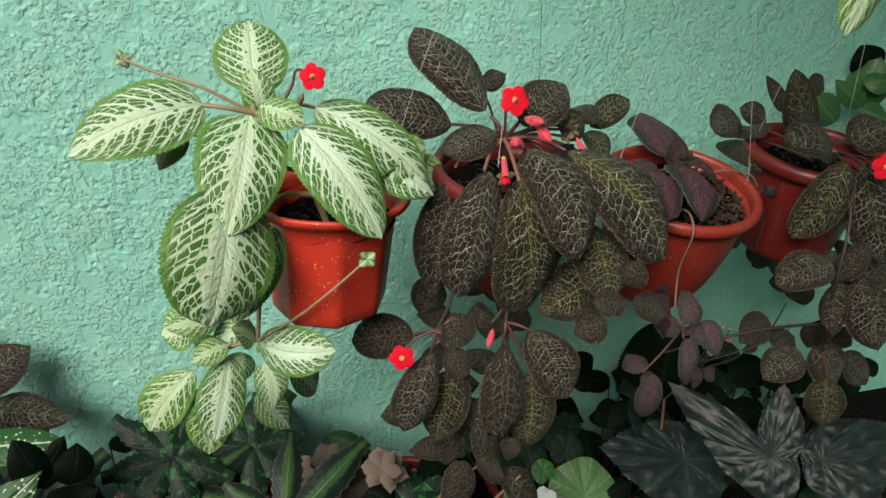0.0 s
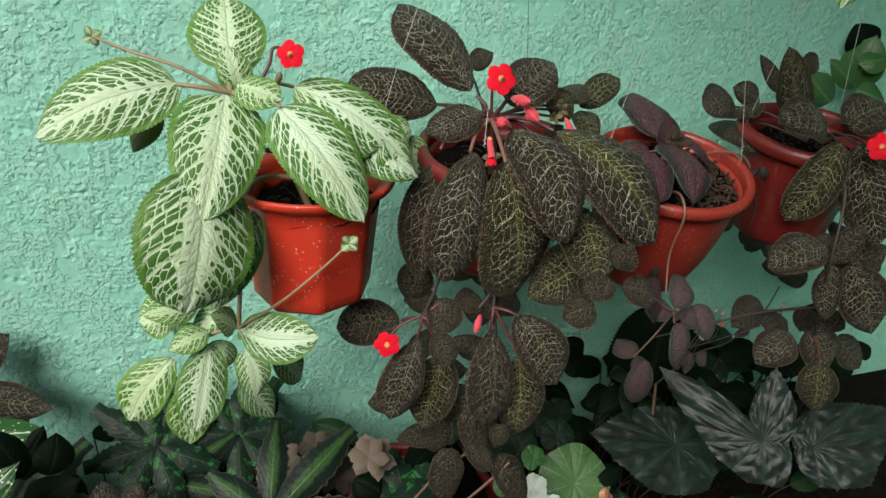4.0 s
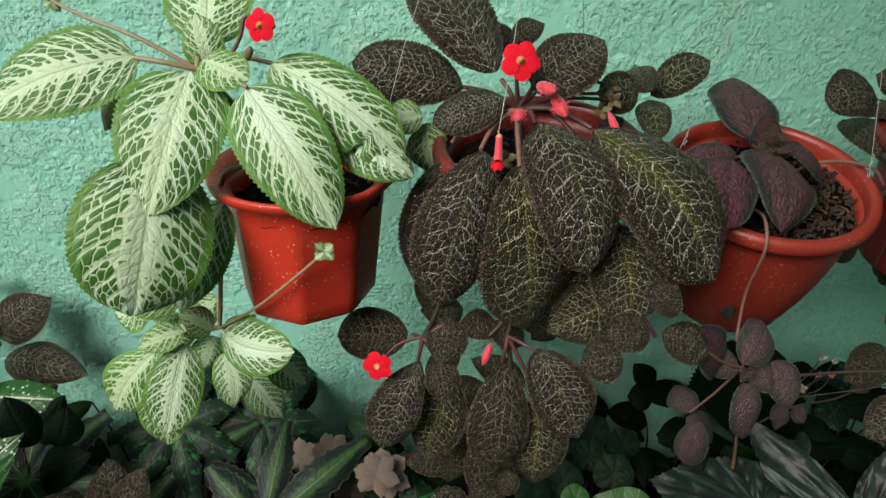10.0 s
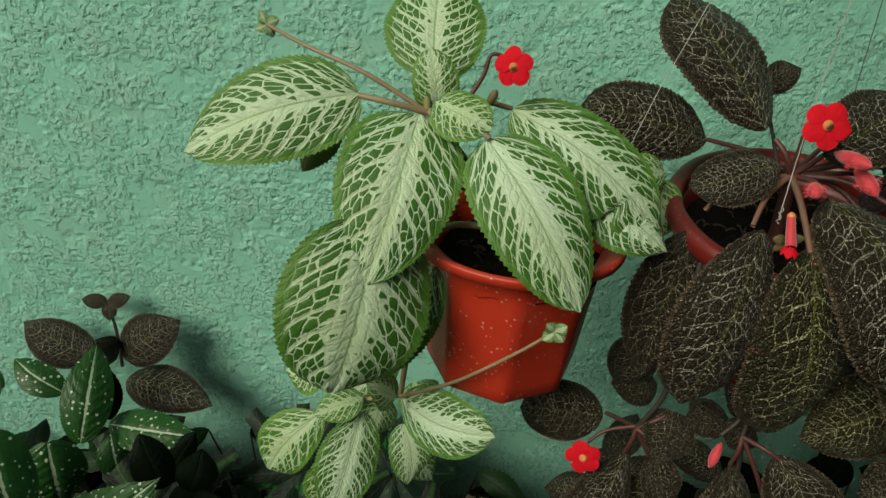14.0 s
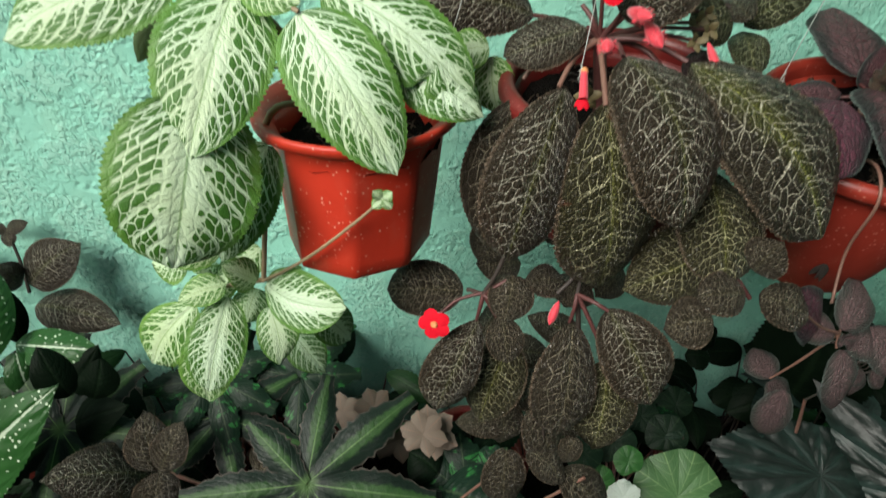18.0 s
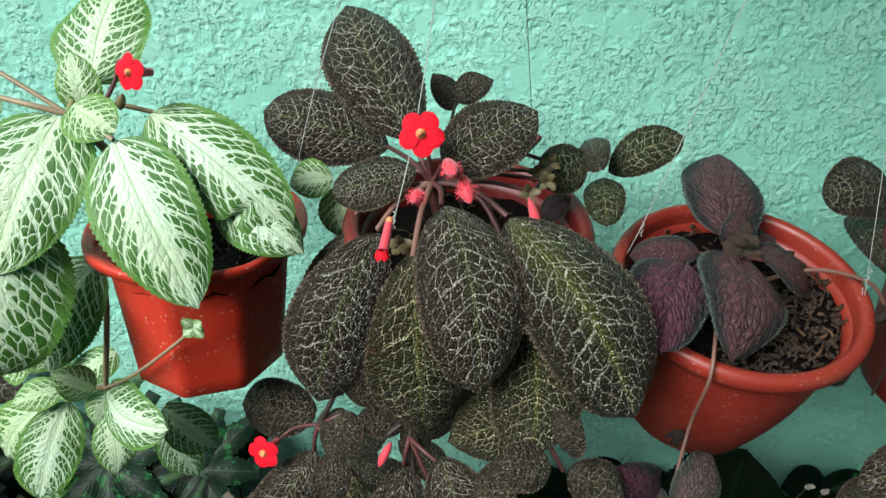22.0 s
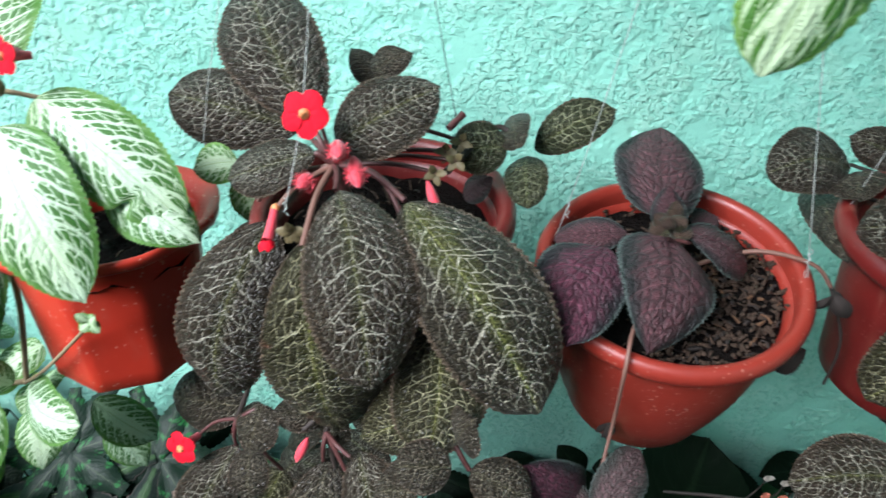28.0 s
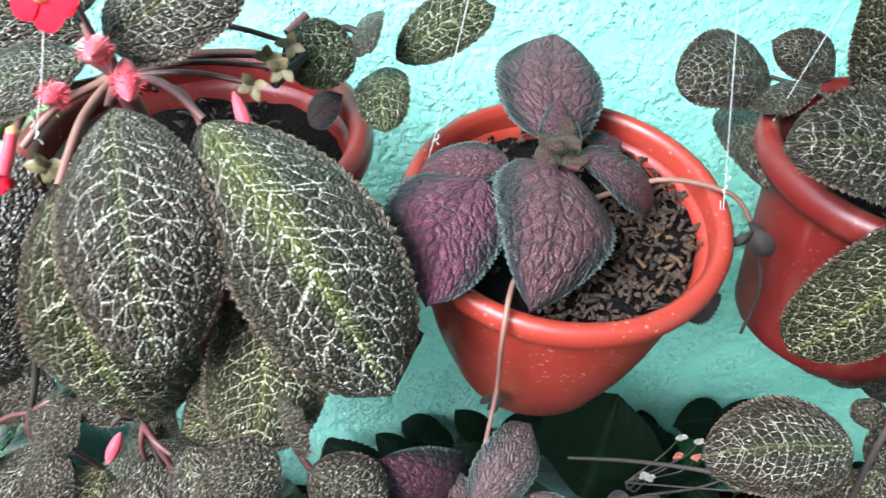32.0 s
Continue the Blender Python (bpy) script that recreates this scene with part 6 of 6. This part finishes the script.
def fill(count, xs, ys, zs, mats, group, long=(0.05, 0.09), wide=(0.03, 0.05), points=(0.55, 0.75)):
    """Loose leaves of the undergrowth, thrown into a box."""
    for n in range(count):
        p = Vector((filler.uniform(*xs), filler.uniform(*ys), filler.uniform(*zs)))
        a = filler.uniform(0, 6.28)
        w = Vector((math.cos(a), math.sin(a) * 0.7, filler.uniform(-0.45, 0.25))) * filler.uniform(*long)
        leaf(group, p, p + w, filler.uniform(*wide), (filler.uniform(-0.4, 0.4), -0.55, 0.8), filler.choice(mats), sharp=filler.uniform(*points), fine=2.0, tooth=0.12 if points[0] > 0.7 else 0.035)
        if group is shade:
            stem(group, [p, (p.x - 0.2 * w.x, p.y + 0.01, p.z * 0.6 + 0.03), (p.x - 0.3 * w.x, p.y + 0.02, 0.084)], 0.0010, 0.0016, STEM_DARK, "petiole")


# Near-black leaves pack the gaps; their colour stands in for deep shade.
fill(110, (-0.55, 1.05), (0.69, 0.92), (0.13, 0.29), [DEEP_SHADE, DEEP_SHADE, BLOTCHED, GREEN_DIM], shade, (0.06, 0.11), (0.026, 0.042), (0.8, 1.0))
fill(50, (0.45, 1.10), (0.78, 0.92), (0.20, 0.31), [DEEP_SHADE], shade)
fill(50, (-0.55, 0.0), (0.78, 0.92), (0.22, 0.31), [DEEP_SHADE, DEEP_SHADE, GREEN_DIM], shade, (0.05, 0.10), (0.024, 0.04), (0.8, 1.0))
stem(corner, [(-0.300, 0.905, 0.400), (-0.301, 0.915, 0.440), (-0.308, 0.927, 0.480)], 0.0022, 0.0016, STEM_DARK)
for w in ((-0.030, 0.0, 0.004), (0.030, 0.0, 0.010), (0.004, -0.012, -0.018)):
    leaf(corner, (-0.308, 0.926, 0.481), Vector((-0.308, 0.926, 0.481)) + Vector(w), 0.018, (0, -0.7, 0.7), BROWN)

filler = random.Random(23)
fill(16, (0.27, 0.42), (0.72, 0.79), (0.53, 0.66), [BROWN, BROWN, DARK], netted, (0.04, 0.06), (0.03, 0.042))
fill(12, (0.24, 0.36), (0.68, 0.74), (0.40, 0.52), [BROWN, DARK], netted, (0.04, 0.07), (0.03, 0.045))
fill(9, (-0.01, 0.10), (0.70, 0.75), (0.53, 0.61), [SILVER_YOUNG], silver, (0.035, 0.055), (0.03, 0.04))
# ---- small flowers and shoots by the wall below the far pot ----
sprig = thing("flowering_begonia", (0.62, 0.74, 0.20), "thin begonia shoots with tiny cream and salmon flowers", "plant")
for n, (x, y, z, kind) in enumerate(((0.673, 0.740, 0.485, CREAM), (0.689, 0.740, 0.480, CREAM), (0.677, 0.740, 0.462, ROSE), (0.692, 0.740, 0.461, ROSE), (0.644, 0.720, 0.465, CREAM), (0.650, 0.722, 0.458, CREAM), (0.722, 0.680, 0.527, CREAM))):
    at = Vector((x, y, z))
    head = part("flower", tube([at + Vector((0.002, 0.004, -0.006)), at], 0.0008, 0.0014, 6, "flower"), STEM_PINK, sprig, "tiny begonia flower")
    for q in (0.3, 1.9, 3.5, 5.0):
        leaf(head, at, at + Vector((math.cos(q + n), -0.3, math.sin(q + n))) * (0.0055 if q < 2 else 0.004), 0.0045, (0, -0.9, 0.4), kind, name="petal")
    stem(sprig, [at + Vector((0.002, 0.004, -0.006)), at + Vector((-0.004, 0.006, -0.03)), (0.640, 0.735, 0.430)], 0.0005, 0.0008, STEM_DARK, "flower_stalk")
stem(sprig, [(0.600, 0.730, 0.380), (0.642, 0.720, 0.432), (0.702, 0.730, 0.435), (0.755, 0.740, 0.464), (0.772, 0.740, 0.511)], 0.0012, 0.0010, STEM_DARK, "runner")
stem(sprig, [(0.600, 0.730, 0.380), (0.615, 0.738, 0.30), (0.62, 0.74, 0.18)], 0.0018, 0.0024, STEM_PINK)
for base, tip, wide in (((0.650, 0.722, 0.432), (0.664, 0.718, 0.410), 0.022), ((0.640, 0.720, 0.432), (0.618, 0.712, 0.424), 0.020), ((0.716, 0.733, 0.440), (0.730, 0.728, 0.462), 0.016), ((0.640, 0.722, 0.430), (0.632, 0.716, 0.402), 0.018)):
    leaf(sprig, base, tip, wide, (0, -0.8, 0.5), MAUVE)
yellow = Vector((0.731, 0.660, 0.459))
bloom = part("flower", tube([yellow + Vector((-0.002, 0.004, 0.012)), yellow], 0.0015, 0.003, 8, "flower"), PETAL, sprig, "small yellow and red flower")
for q in range(5):
    leaf(bloom, yellow, yellow + Vector((math.cos(q * 1.26), -0.4, math.sin(q * 1.26))) * 0.012, 0.010, (0, -0.9, 0.3), THROAT, name="petal")
for x, y, z, r in ((0.521, 0.688, 0.228, 0.011), (0.508, 0.684, 0.218, 0.008), (0.532, 0.690, 0.214, 0.009)):
    bud(round_one, (x, y + 0.01, z - 0.6 * r), (x, y - 0.006, z + r), r, POD)
fill(26, (0.74, 1.05), (0.68, 0.82), (0.44, 0.62), [DARK, BROWN, BROWN], far, (0.04, 0.065), (0.03, 0.045))
